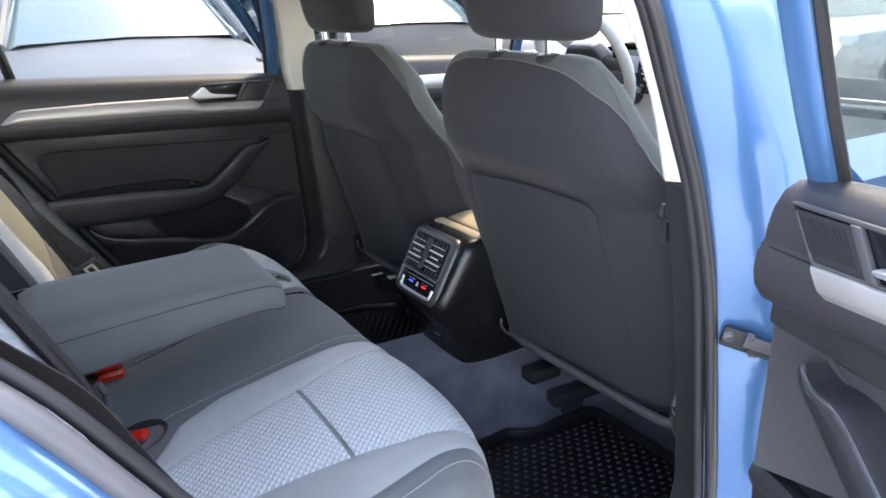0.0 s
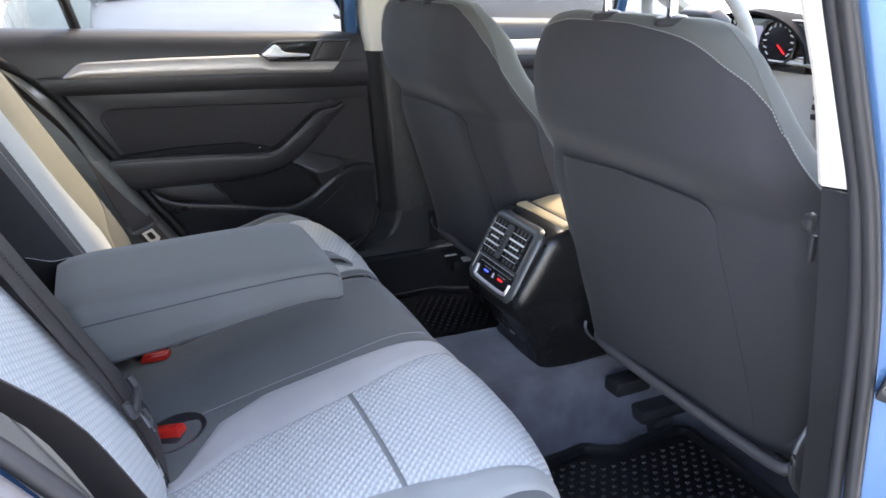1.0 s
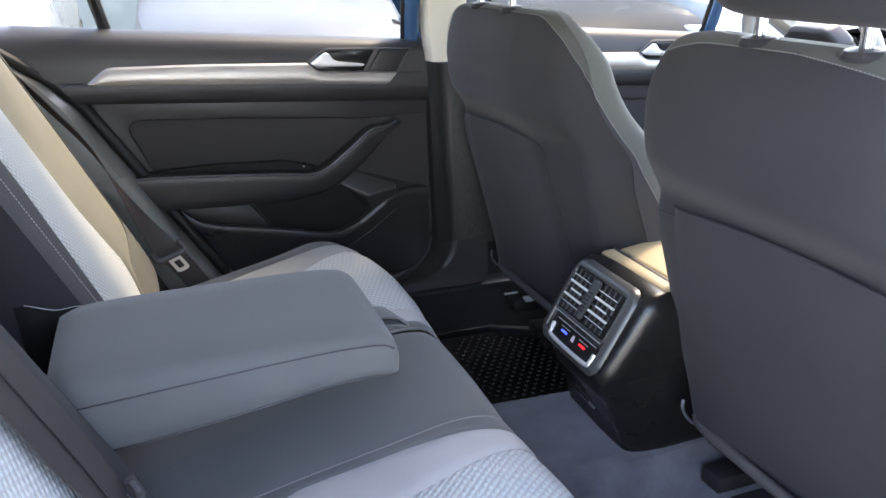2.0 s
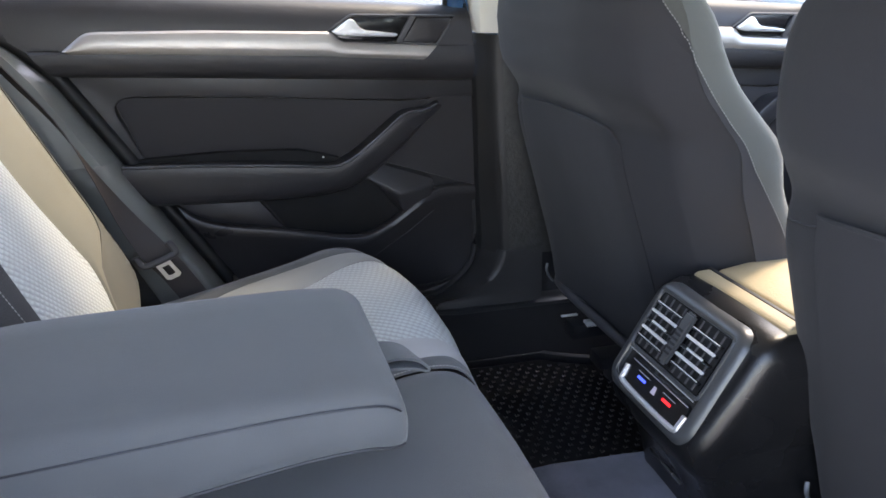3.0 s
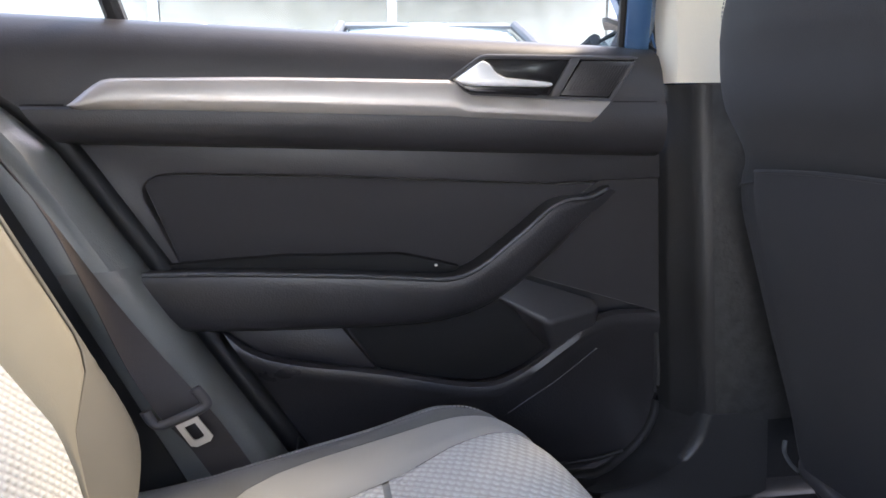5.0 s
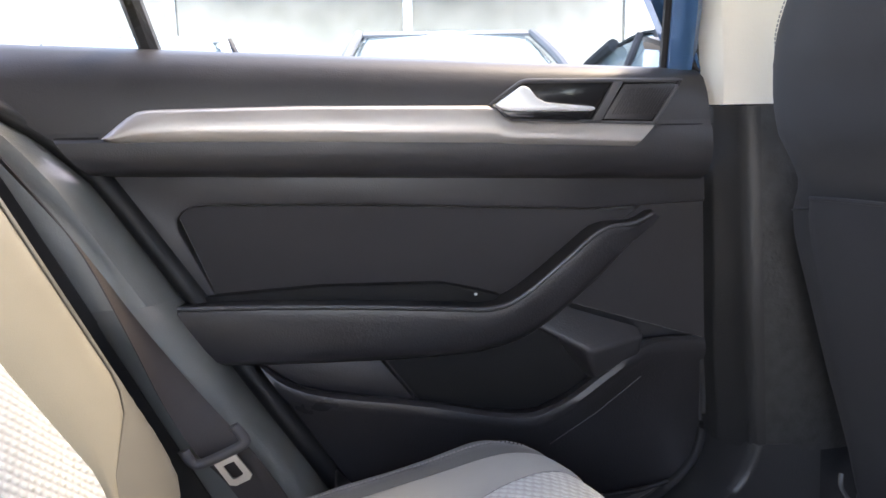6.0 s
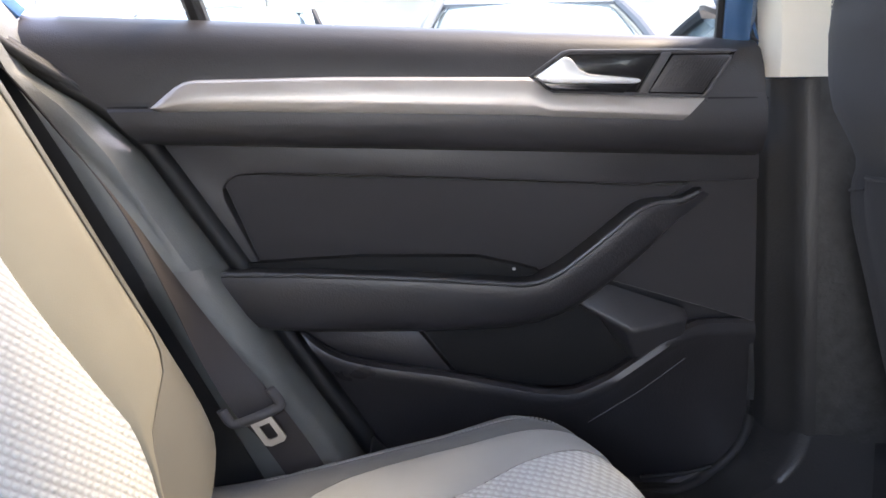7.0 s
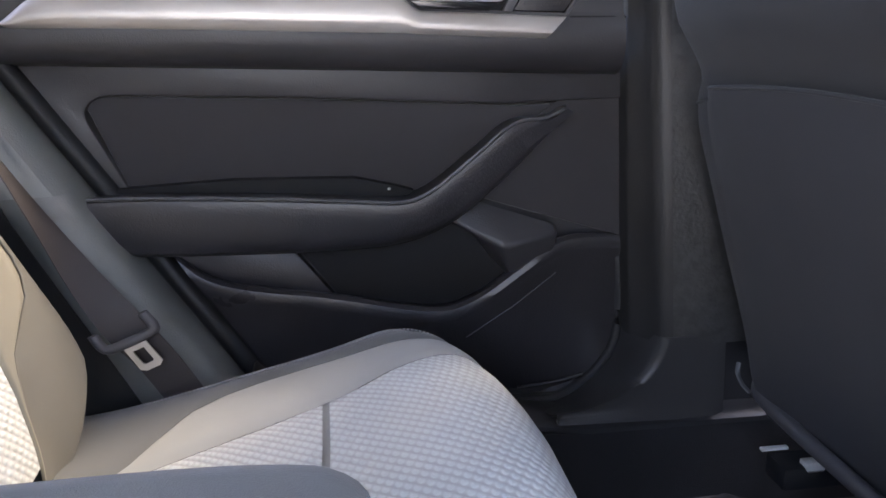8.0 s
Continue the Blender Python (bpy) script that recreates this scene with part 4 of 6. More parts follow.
for s in (1, -1):
    cushion = part("cushion", strip_on(PROFILE, 0, TOP_END, C0, C1, 7, 0.002, crown=EDGE, s=s, pull=FRONT)[0], SEATDARK, bench, "charcoal cloth seat cushion with light grey centre")
    part("inner_band", strip_on(PROFILE, 0.02, TOP_END, C1, C2, 9, 0.003, 0.0005, EDGE, s, pull=FRONT)[0], LIGHTCLOTH, cushion, "plain light grey cloth band")
    g, uv, _ = strip_on(PROFILE, 0.02, 0.41, C2, C3, 25, 0.004, 0.001, EDGE, s, pull=FRONT, tuck=0.0032)
    part("insert", g, INSERT, cushion, "patterned light grey cloth", uv=uv)
    g, uv, _ = strip_on(PROFILE, 0.41, PAT_END, C2, C3, 25, 0.004, 0.001, EDGE, s, pull=FRONT, tuck=0.0032)
    part("insert", g, INSERT, cushion, "patterned light grey cloth", uv=uv)
    part("seam_welt", strip_on(PROFILE, 0.37, 0.46, C1, C4, 15, 0.0, 0.0036, EDGE, s, pull=FRONT)[0], MIDCLOTH, cushion)
    part("front_band", strip_on(PROFILE, PAT_END, TOP_END, C2, C3, 15, 0.003, 0.001, EDGE, s, pull=FRONT)[0], LIGHTCLOTH, cushion)
    part("outer_band", strip_on(PROFILE, 0.02, TOP_END, C3, C4, 9, 0.003, 0.0005, EDGE, s, pull=FRONT)[0], MIDCLOTH, cushion, "plain mid grey cloth band")
    part("side_bolster", strip_on(PROFILE, 0, TOP_END, C4, C6, 15, 0.002, crown=EDGE, s=s, pull=FRONT)[0], SEATDARK, cushion)
    part("front_face", strip_on(PROFILE, TOP_END, 1, C0, C6, 21, 0.002, 0.0, EDGE, s, pull=FRONT)[0], SEATDARK, cushion)
    seam = [r[0] + V(0, 0, 0.0036) for r in strip_on(PROFILE, 0.14, 0.8, [(0, 0.615), (0.5, 0.617), (0.66, 0.607), (1, 0.58)], [(0, 0.65), (1, 0.65)], 3, 0.002, crown=EDGE, s=s, pull=FRONT)[2]]
    part("stitching", stitches(seam), THREAD, cushion)
    seam = [r[0] + V(0, s * 0.004, 0.002) for r in strip_on(PROFILE, 0.16, 0.74, C0, C1, 3, 0.002, crown=EDGE, s=s, pull=FRONT)[2]]
    part("stitching", stitches(seam), THREAD, cushion)
CEN = [(-0.15, -0.006), (-0.12, 0.0), (0, 0.002), (0.12, 0.0), (0.15, -0.006)]
middle = part("middle_cushion", strip_on(PROFILE, 0, 1, [(0, -0.124), (0.4, -0.134), (1, -0.149)], [(0, 0.124), (0.4, 0.134), (1, 0.149)], 25, 0.003, 0.002, CEN)[0], SEATDARK, bench, "plain charcoal cloth middle cushion")

# seat back, leaning
BACK = smooth_line([(0.075, 0.598), (0.068, 0.64), (0.045, 0.70), (-0.003, 0.80), (-0.051, 0.90), (-0.099, 1.0), (-0.147, 1.1), (-0.19, 1.19), (-0.212, 1.235), (-0.245, 1.25), (-0.29, 1.235)], 50)
BEDGE = [(0.12, 0.0), (0.2, 0.0), (0.45, -0.004), (0.492, -0.003), (0.53, 0.013), (0.57, 0.025), (0.588, 0.028), (0.602, 0.024), (0.63, 0.009), (0.648, -0.014), (0.66, -0.045), (0.67, -0.09)]
K0, K1 = [(0, 0.132), (1, 0.132)], [(0, 0.205), (0.2, 0.235), (0.5, 0.272), (1, 0.285)]
K2 = [(0, 0.46), (0.12, 0.495), (0.19, 0.505), (0.4, 0.487), (1, 0.475)]
K3 = [(0, 0.463), (0.12, 0.498), (0.17, 0.515), (0.2, 0.545), (0.225, 0.572), (0.26, 0.589), (0.6, 0.587), (1, 0.575)]
K4 = [(0, 0.50), (0.05, 0.545), (0.1, 0.585), (0.15, 0.615), (0.22, 0.64), (0.35, 0.655), (1, 0.664)]
for s in (1, -1):
    back = part("backrest", strip_on(BACK, 0, 1, K0, K1, 7, 0.002, crown=BEDGE, s=s, out=-1)[0], SEATBACK, bench, "charcoal and light grey cloth backrest")
    g, uv, _ = strip_on(BACK, 0.03, 0.9, K1, K2, 25, 0.006, 0.001, BEDGE, s, out=-1)
    part("insert", g, INSERT, back, "patterned light grey cloth", uv=uv)
    part("bolster", strip_on(BACK, 0.0, 0.93, K2, K3, 11, 0.004, 0.001, BEDGE, s, out=-1)[0], BOLSTER, back, "plain light grey cloth bolster, tinted beige as in warm light")
    # Outer side in the darker cloth colour that stands for its shading.
    part("side_bolster", strip_on(BACK, 0.0, 1, K3, K4, 11, 0.002, 0.0, BEDGE, s, out=-1)[0], SIDECLOTH, back)
    part("stitching", stitches([r[0] + V(0.002, 0, 0.001) for r in strip_on(BACK, 0.05, 0.9, [(0, 0.19), (1, 0.205)], K2, 3, 0.003, crown=BEDGE, s=s, out=-1)[2]], 0.0055, 0.0035), THREAD, back)
    part("seam", tube([r[0] + V(0.001, 0, 0) for r in strip_on(BACK, 0.05, 0.9, K3, K4, 3, 0.004, 0.0, BEDGE, s, out=-1)[2]], 0.0011, 6), SIDECLOTH, back)
    part("side_wall", grid([[V(p[0], s * 0.131, p[1]), V(p[0] - 0.06, s * 0.131, p[1] - 0.02), V(p[0] - 0.16, s * 0.131, p[1] - 0.04)] for p in BACK[4:]]), SEATBACK, back)
recess = part("arm_rest_recess", grid([[V(p[0] - 0.10, y, p[1] - 0.02) for y in np.linspace(-0.131, 0.131, 7)] for p in BACK[2:]]), BLACK, bench, "black lining of the arm rest recess")
flap = smooth_line([(-0.062, 0.1295, 0.776), (-0.079, 0.1290, 0.822), (-0.078, 0.1285, 0.826), (-0.045, 0.1280, 0.815), (-0.018, 0.1285, 0.8165), (-0.006, 0.1285, 0.813), (0.006, 0.1290, 0.797)], 40)
part("piping", tube(flap, 0.0009, 8), LIGHTCLOTH, recess, "pale edge piping")
part("recess_flap", thick(grid([[p, V(p[0] + 0.004, p[1] - 0.001, p[2] * 0.5 + 0.36), V(p[0] + 0.01, p[1] - 0.001, 0.72)] for p in flap[10:]]), 0.002), SHADEBLACK, recess)
part("upper_pad", grid([[V(p[0] - 0.004, y, p[1]) for y in np.linspace(-0.13, 0.13, 9)] for p in BACK[27:]]), SEATDARK, bench)

# folded-down arm rest
arm = thing("folding_arm_rest", (0.17, 0.0, 0.66), "folded-down charcoal cloth centre arm rest of the rear bench", "arm rest")
st = [(-0.035, 0.822, 0.735, 0.108), (-0.01, 0.829, 0.728, 0.122), (0.04, 0.832, 0.732, 0.128), (0.16, 0.834, 0.748, 0.130), (0.28, 0.835, 0.766, 0.130), (0.34, 0.832, 0.770, 0.130), (0.363, 0.827, 0.767, 0.129), (0.377, 0.816, 0.767, 0.126), (0.382, 0.80, 0.772, 0.118)]
rows = []
for x, zt, zb, w in smooth_line(st, 30):
    h = zt - zb
    sec = [(-1, 0.30), (-1.005, 0.55), (-0.985, 0.80), (-0.93, 0.93), (-0.82, 0.985), (-0.5, 1.01), (0, 1.02), (0.5, 1.01), (0.82, 0.985), (0.93, 0.93), (0.985, 0.80), (1.005, 0.55), (1, 0.30), (0.985, 0.06), (0.93, 0), (0.5, 0), (0, 0), (-0.5, 0), (-0.93, 0), (-0.985, 0.06)]
    rows.append([V(x + 0.0 * c, w * c, zb + h * k) for c, k in sec])
pad = part("pad", grid(rows, ring=True, caps=True), SEATDARK, arm, "charcoal cloth padded arm rest", sharp=60)
for s in (-1, 1):
    part("seam", tube([(x, s * (w * 0.998), zt - tab([(-0.03, 0.036), (0.05, 0.030), (0.2, 0.020), (0.36, 0.012)], x)) for x, zt, zb, w in smooth_line(st, 30)[3:27]], 0.0011, 6), BLACK, pad)
    part("lower_seam", tube([(x, s * (w * 0.99), zb + 0.004) for x, zt, zb, w in smooth_line(st, 30)[3:28]], 0.0013, 6), BLACK, pad)
loop = smooth_line([(0.366, 0.002, 0.797), (0.392, 0.010, 0.797), (0.416, 0.018, 0.787), (0.431, 0.024, 0.772), (0.427, 0.023, 0.767), (0.408, 0.017, 0.776), (0.368, 0.003, 0.787)], 24)
part("pull_loop", ribbon(loop, [V(-0.006, 0.021, 0.0)] * 24, 0.003), SEATDARK, arm, "cloth pull loop")


# ---- belts and buckles ----
def buckle(x, y, z, yaw, lab):
    b = thing("belt_buckle", (x, y, z - 0.03), lab, "belt buckle", "rear belt buckles")
    m = Matrix.Translation((x, y, z)) @ Matrix.Rotation(radians(yaw), 4, "Z") @ Matrix.Rotation(radians(-12), 4, "Y")
    def P(name, geo, mat, lab2=""):
        return part(name, ([tuple(m @ Vector(p)) for p in geo[0]], geo[1]), mat, b, lab2)
    P("housing", box((-0.006, 0, -0.016), (0.066, 0.040, 0.026), 0.007), BLACK)
    P("button", box((0.002, 0, 0.001), (0.050, 0.024, 0.014), 0.003), RED, "red release button")
    P("button_ridge", box((0.002, 0, 0.0085), (0.040, 0.014, 0.003), 0.001), RED)
    return b


buckle(0.085, -0.154, 0.616, -34, "black belt buckle with a red release button, in the bench")
buckle(0.087, 0.141, 0.618, -22, "black belt buckle with a red release button, under the arm rest")
buckle(0.089, 0.106, 0.612, -22, "black belt buckle with a red release button, beside the arm rest")
pod = thing("buckle_pocket", (0.12, -0.18, 0.59), "black plastic buckle pocket in the bench", "buckle pocket")
part("rim", lathe([(0.0, 0.0), (0.045, 0.0), (0.052, 0.006), (0.048, 0.012), (0.03, 0.008), (0.0, 0.006)], (0.098, -0.155, 0.602), (-0.2, 0, 1), 24), BLACK, pod)


def tongue(c, along, side, lab, parent, wide=1.0):
    """Metal tongue with its plastic slider on a belt."""
    a, sd = Vector(along).normalized(), Vector(side).normalized()
    n = a.cross(sd).normalized()
    m = Matrix((sd, a, n)).transposed().to_4x4()
    m.translation = c
    def P(name, geo, mat, lab2=""):
        return part(name, ([tuple(m @ Vector(p)) for p in geo[0]], geo[1]), mat, parent, lab2)
    bar = V(wide, 1, 1) * smooth_line([(-0.036, -0.014, 0.002), (-0.037, 0.002, 0.002), (-0.03, 0.009, 0.002), (0, 0.010, 0.003), (0.03, 0.009, 0.002), (0.037, 0.002, 0.002), (0.036, -0.016, 0.002)], 28)
    slider = P("slider", tube(bar, 0.0062, 10, flat=0.9), CHAR, "dark plastic belt slider")
    hole = [(-0.013, 0.014), (0.013, 0.014), (0.0135, 0.046), (0.008, 0.05), (-0.008, 0.05), (-0.0135, 0.046)]
    inn = [(-0.0065, 0.022), (0.0065, 0.022), (0.0065, 0.040), (0.004, 0.042), (-0.004, 0.042), (-0.0065, 0.040)]
    vs = [(x, y, h) for h in (0.001, 0.004) for ring in (hole, inn) for x, y in ring]
    fs = []
    for k in range(6):
        q = (k + 1) % 6
        fs += [(k, q, 6 + q, 6 + k), (12 + k, 18 + k, 18 + q, 12 + q), (k, 12 + k, 12 + q, q), (6 + k, 6 + q, 18 + q, 18 + k)]
    P("tongue_plate", (vs, fs), STEEL, "steel belt tongue")


def outer_belt(s, lab):
    belt = thing("seat_belt", (0.12, s * 0.66, 0.62), lab, "seat belt", "rear seat belts")
    line = smooth_line([(-0.25, 0.62, 1.25, -0.009, 0.018, -0.003), (-0.13, 0.655, 1.085, -0.009, 0.018, -0.003), (-0.068, 0.645, 1.01, -0.009, 0.019, -0.003), (-0.010, 0.632, 0.935, -0.007, 0.02, -0.002), (0.035, 0.64, 0.84, 0.001, 0.019, 0.001), (0.072, 0.642, 0.765, 0.012, 0.014, 0.006), (0.108, 0.640, 0.707, 0.021, 0.006, 0.009), (0.140, 0.645, 0.658, 0.023, -0.001, 0.008), (0.172, 0.642, 0.605, 0.023, -0.001, 0.007)], 34)
    cs, sd = line[:, :3], line[:, 3:]
    if s < 0:
        cs, sd = cs * V(1, -1, 1), sd * V(1, -1, 1)
        cs = cs + V(0.012, 0.0, 0.0)
        sd = sd * 0.3 + V(0.017, -0.004, 0.008)
    part("webbing", ribbon(cs, sd, 0.0014), WEB, belt)
    tongue((0.113, s * 0.632, 0.700), (0.45, -0.02 * s, -0.72), (0.9, 0.1 * s, 0.34), "", belt, 0.84)


outer_belt(1, "black seat belt hanging beside the rear bench")
outer_belt(-1, "black seat belt hanging beside the open door")
belt2 = thing("seat_belt", (0.07, -0.2, 0.62), "black seat belt lying across the bench backrest", "seat belt", "rear seat belts")
for off, lift in ((-0.038, 0.0), (0.010, 0.003)):
    cs = smooth_line([(-0.20, -0.225, 1.245), (-0.155, -0.23, 1.165), (-0.082, -0.236, 1.02), (-0.022, -0.242, 0.895), (0.033, -0.248, 0.78), (0.053, -0.252, 0.72), (0.072, -0.258, 0.66), (0.082, -0.262, 0.62)], 26) + V(-0.008 + lift, 0, 0.0)
    squeeze = 1 - 0.75 * np.clip((np.arange(26) - 14) / 6, 0, 1)
    part("webbing", ribbon(cs + V(0, off, 0) * squeeze[:, None], [V(0.0, 0.0255, 0.0)] * 26, 0.0014), WEB, belt2)
tongue((0.047, -0.256, 0.742), (0.35, 0.03, -0.93), (0.1, 1.0, 0.0), "", belt2)


def side_backing(s, p):
    rows = [[V(-0.62 - 0.45 * (z - 0.72), s * 0.70, z), V(-0.2 - 0.45 * (z - 0.72), s * 0.70, z), V(0.02 - 0.47 * (z - 0.72), s * 0.705, z)] for z in (0.45, 0.7, 0.9, 1.05, 1.2)]
    # Near-black sheet added so the gap beside the backrest stays dark.
    part("backing", thick(grid(rows), 0.004), SHADEBLACK, p, "near-black sheet added to darken the gap behind the panel")


def side_panel(s):
    """Moulded bolster between bench and door, over the wheel arch."""
    p = thing("side_bolster_panel", (0.0, s * 0.69, 0.6), "dark moulded plastic panel between rear bench and door", "side panel", "panels beside the bench")
    for name, zs, step in (("upper_trim", np.linspace(0.84, 1.2, 20), 0.0), ("lower_cover", np.linspace(0.52, 0.852, 24), 0.02)):
        rows = []
        for k, z in enumerate(zs):
            xb = 0.03 - 0.47 * (z - 0.72)
            xd = max(tab(REAR_EDGE, z) - 0.012, xb + 0.01)
            st = step * (1 if k < 22 else 0.75 if k == 22 else 0.0)
            rows.append([V(xb - 0.10, s * 0.615, z), V(xb - 0.045, s * 0.648, z), V(xb - 0.018, s * 0.668, z), V(xb + 0.13 * (xd - xb), s * (0.676 - 0.2 * st), z), V(xb + 0.45 * (xd - xb), s * (0.682 - st), z),
                         V(xb + 0.75 * (xd - xb), s * (0.688 - st), z), V(xd - 0.012, s * (0.70 - st), z), V(xd - 0.004, s * (0.712 - 0.5 * st), z), V(xd, s * 0.757, z)])
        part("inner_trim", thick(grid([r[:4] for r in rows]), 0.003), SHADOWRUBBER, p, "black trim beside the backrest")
        part(name, thick(grid([r[3:] for r in rows]), 0.003), PANEL, p, "moulded dark plastic " + name.replace("_", " "))
    side_backing(s, p)
    return p


side_panel(1), side_panel(-1)


# ---- front seats ----
def front_seat(seam, seam_left, inner, deep, spread, narrow=0.0):
    """A front seat seen from behind; origin under its middle, built about y = 0."""
    o = thing("front_seat", (0.0, 0.0, FLOOR), "front car seat in dark grey cloth with pale stitching", "car seat", "front seats")
    st = [(0.575, 0.19, 0.892, 0.10), (0.60, 0.225, 0.884, 0.135), (0.66, 0.25, 0.868, 0.19), (0.75, 0.268, 0.838, 0.215), (0.85, 0.276, 0.803, 0.202), (0.91, 0.279, 0.782, 0.184), (0.95, 0.278, 0.771, 0.175), (0.975, 0.275, 0.765, 0.166), (1.008, 0.270, 0.742, 0.150), (1.045, 0.263, 0.718, 0.128), (1.085, 0.253, 0.707, 0.108), (1.13, 0.243, 0.705, 0.086), (1.165, 0.229, 0.710, 0.070), (1.187, 0.212, 0.716, 0.055), (1.20, 0.19, 0.725, 0.046), (1.206, 0.155, 0.735, 0.03)]
    st = smooth_line([(z, w, x, t + deep * tab([(0.8, 0), (0.9, 0.25), (1.05, 1), (1.13, 1), (1.19, 0.4)], z)) for z, w, x, t in st], 46)
    EX, EY = 0.36, 0.52        # roundness of the section
    flare_x = [(0.6, 0.038), (0.75, 0.026), (0.92, 0.014), (1.05, 0.0)]
    flare_y = [(0.6, 0.014), (0.75, 0.02), (0.92, 0.014), (1.05, 0.0)]

    def skin(z, k):
        """A place on the backrest: height and angle round the section, 0 at the middle of the rear, positive towards +y."""
        w, xr, t = (np.interp(z, st[:, 0], st[:, j]) for j in (1, 2, 3))
        c, sn = math.cos(k), math.sin(k)
        x = -np.sign(c) * abs(c) ** EX * t / 2
        y = np.sign(sn) * abs(sn) ** EY * w
        r = abs(y) / w
        if c > 0 and y > 0:
            x += min(1, c / 0.6) * (0.008 * (1 - r**2) * (z < 1.1) + 0.12 * (0.014 * r**6 + 0.026 * max(0.0, abs(y) - 0.115) / 0.13))
        elif c > 0:    # hollow centre, then a slanting side facet
            deep_round = t / 2 + x + min(1, c / 0.6) * 0.02 * max(0.0, abs(y) - 0.115) / 0.13
            deep_facet = t / 2 * max(0.0, (r - 0.8) / 0.2)
            x = 0.008 * (1 - r**2) * (z < 1.1) - t / 2 + min(t / 2, (deep_round**4 + deep_facet**4) ** 0.25)
        if c > 0:      # the upper back swells out over the pocket
            x += tab([(0.96, 0.0), (0.985, 0.005), (1.0, -0.001), (1.03, -0.011), (1.05, -0.008), (1.085, -0.004), (1.13, 0.0)], z) * max(0.0, 1 - r**4)
        if y > 0:
            q = r**2
            x -= tab(flare_x, z) * q * min(1.0, max(0.0, 1 + 2 * c))
            y += (tab(flare_y, z) - tab([(0.95, 0.0), (1.0, narrow)], z)) * q
        else:
            y -= tab(spread, z) * r**2
        return V(xr + t / 2 + x, y, z)

    def to_share(k):
        return math.copysign(abs(math.cos(k)) ** EX, 0.5 * math.pi + 1e-6 - k)

    def to_angle(q):
        return math.acos(max(-1.0, min(1.0, math.copysign(abs(q) ** (1 / EX), q))))

    shares = {-1: smooth_line(seam, 120), 1: smooth_line(seam_left, 120)}

    def between(k0, k1, n=22):
        """Angles from k0 to k1, dense at the flat sides and at the turns alike."""
        return np.sort(np.r_[np.linspace(k0, k1, n), [to_angle(q) for q in np.linspace(to_share(k0), to_share(k1), n + 2)[1:-1]]])

    def seam_angle(z, s):
        return to_angle(np.interp(z, shares[s][::-1, 0], shares[s][::-1, 1])) if z < seam[0][0] else 0.0

    def rear(y, z):
        """The rear face at a place across."""
        w = np.interp(z, st[:, 0], st[:, 1])
        return skin(z, math.copysign(math.asin(min(0.999, abs(y) / w) ** (1 / EY)), y))

    levels = np.sort(np.r_[st[:, 0], seam[0][0]])
    rows = []
    for z in levels[levels <= seam[0][0]]:
        rows.append([skin(z, -k) for k in between(0.0, seam_angle(z - 1e-4, -1))[::-1]] + [skin(z, k) for k in between(0.0, seam_angle(z - 1e-4, 1))[1:]])
    back = part("backrest", grid(rows), SEATBACK, o, "dark grey cloth backrest", sharp=60)
    rows = []
    for z in levels:
        rows.append([skin(z, k) for k in between(seam_angle(z - 1e-4, 1), math.pi)] + [skin(z, -k) for k in between(seam_angle(z - 1e-4, -1), math.pi)[::-1][1:]])
    rim_row = rows[-1]
    cap = [[p * (1 - u) + np.mean(rim_row, 0) * u for p in rim_row] for u in (0.0, 0.5, 1.0)]
    part("front_cover", join(grid(rows), grid(cap)), SEATSIDE, back, "grey-green cloth on sides and front", sharp=60)
    # map pocket on the rear: arched upper rim, slightly proud
    arch = lambda y: 0.976 - 0.006 * (abs(y) / 0.15) ** 2 - 0.022 * max(0, (-y - 0.105) / 0.03) ** 3
    prow = []
    for v in np.linspace(0, 1, 22):
        row = []
        for y in np.linspace(-0.135, 0.215, 31):
            z = 0.615 + (arch(y) - 0.615) * v
            p = rear(y * (1 + 0.10 * (1 - v) * (y < 0)), z)
            edge = abs(2 * (y + 0.135) / 0.3502 - 1) ** 10
            row.append(p + V(-(0.0018 + 0.007 * v**8) * (1 - edge) - 0.0002, 0, 0))
        prow.append(row)
    pocket = part("seat_back_pocket", thick(grid(prow), 0.0012), SEATBACK, o, "dark grey cloth map pocket")
    part("hem", tube([p + V(-0.0006, 0, 0.001) for p in prow[-1]], 0.0024, 8), SEATBACK, pocket)
    part("crease", tube([rear(y, z) + V(-0.0005, 0, 0) for y, z in zip(np.linspace(0.215, 0.262, 10), np.linspace(0.953, 0.944, 10))], 0.0018, 6), SEATBACK, back)
    for s in (-1, 1):
        line = []
        for z, q in shares[s]:
            k = to_angle(q)
            e = 0.01
            p, px, pz = skin(z, s * k), skin(z, s * (k + e)), skin(min(z + 0.004, 1.2055), s * k)
            nrm = np.cross(px - p, pz - p) * s
            line.append(p - nrm / (np.linalg.norm(nrm) + 1e-9) * 0.0018)
        part("stitching", stitches(smooth_line(line[::3], 140), 0.0048, 0.0030, 0.0007), SEAMTHREAD, back)
    # lower rail cover with its bright ends
    bar = smooth_line([(0.885, -0.232, 0.602), (0.876, -0.22, 0.592), (0.874, -0.12, 0.589), (0.873, 0.12, 0.589), (0.876, 0.22, 0.592), (0.885, 0.232, 0.602)], 24)
    part("lower_bar", tube(bar, 0.0092, 12), CHAR, o)
    for s in (-1, 1):
        if s == inner:
            part("corner_clip", tube(smooth_line([(0.862, s * 0.250, 0.622), (0.858, s * 0.244, 0.610), (0.860, s * 0.234, 0.600), (0.864, s * 0.222, 0.594)], 14), 0.003, 8, flat=0.6), VENTGREY, o)
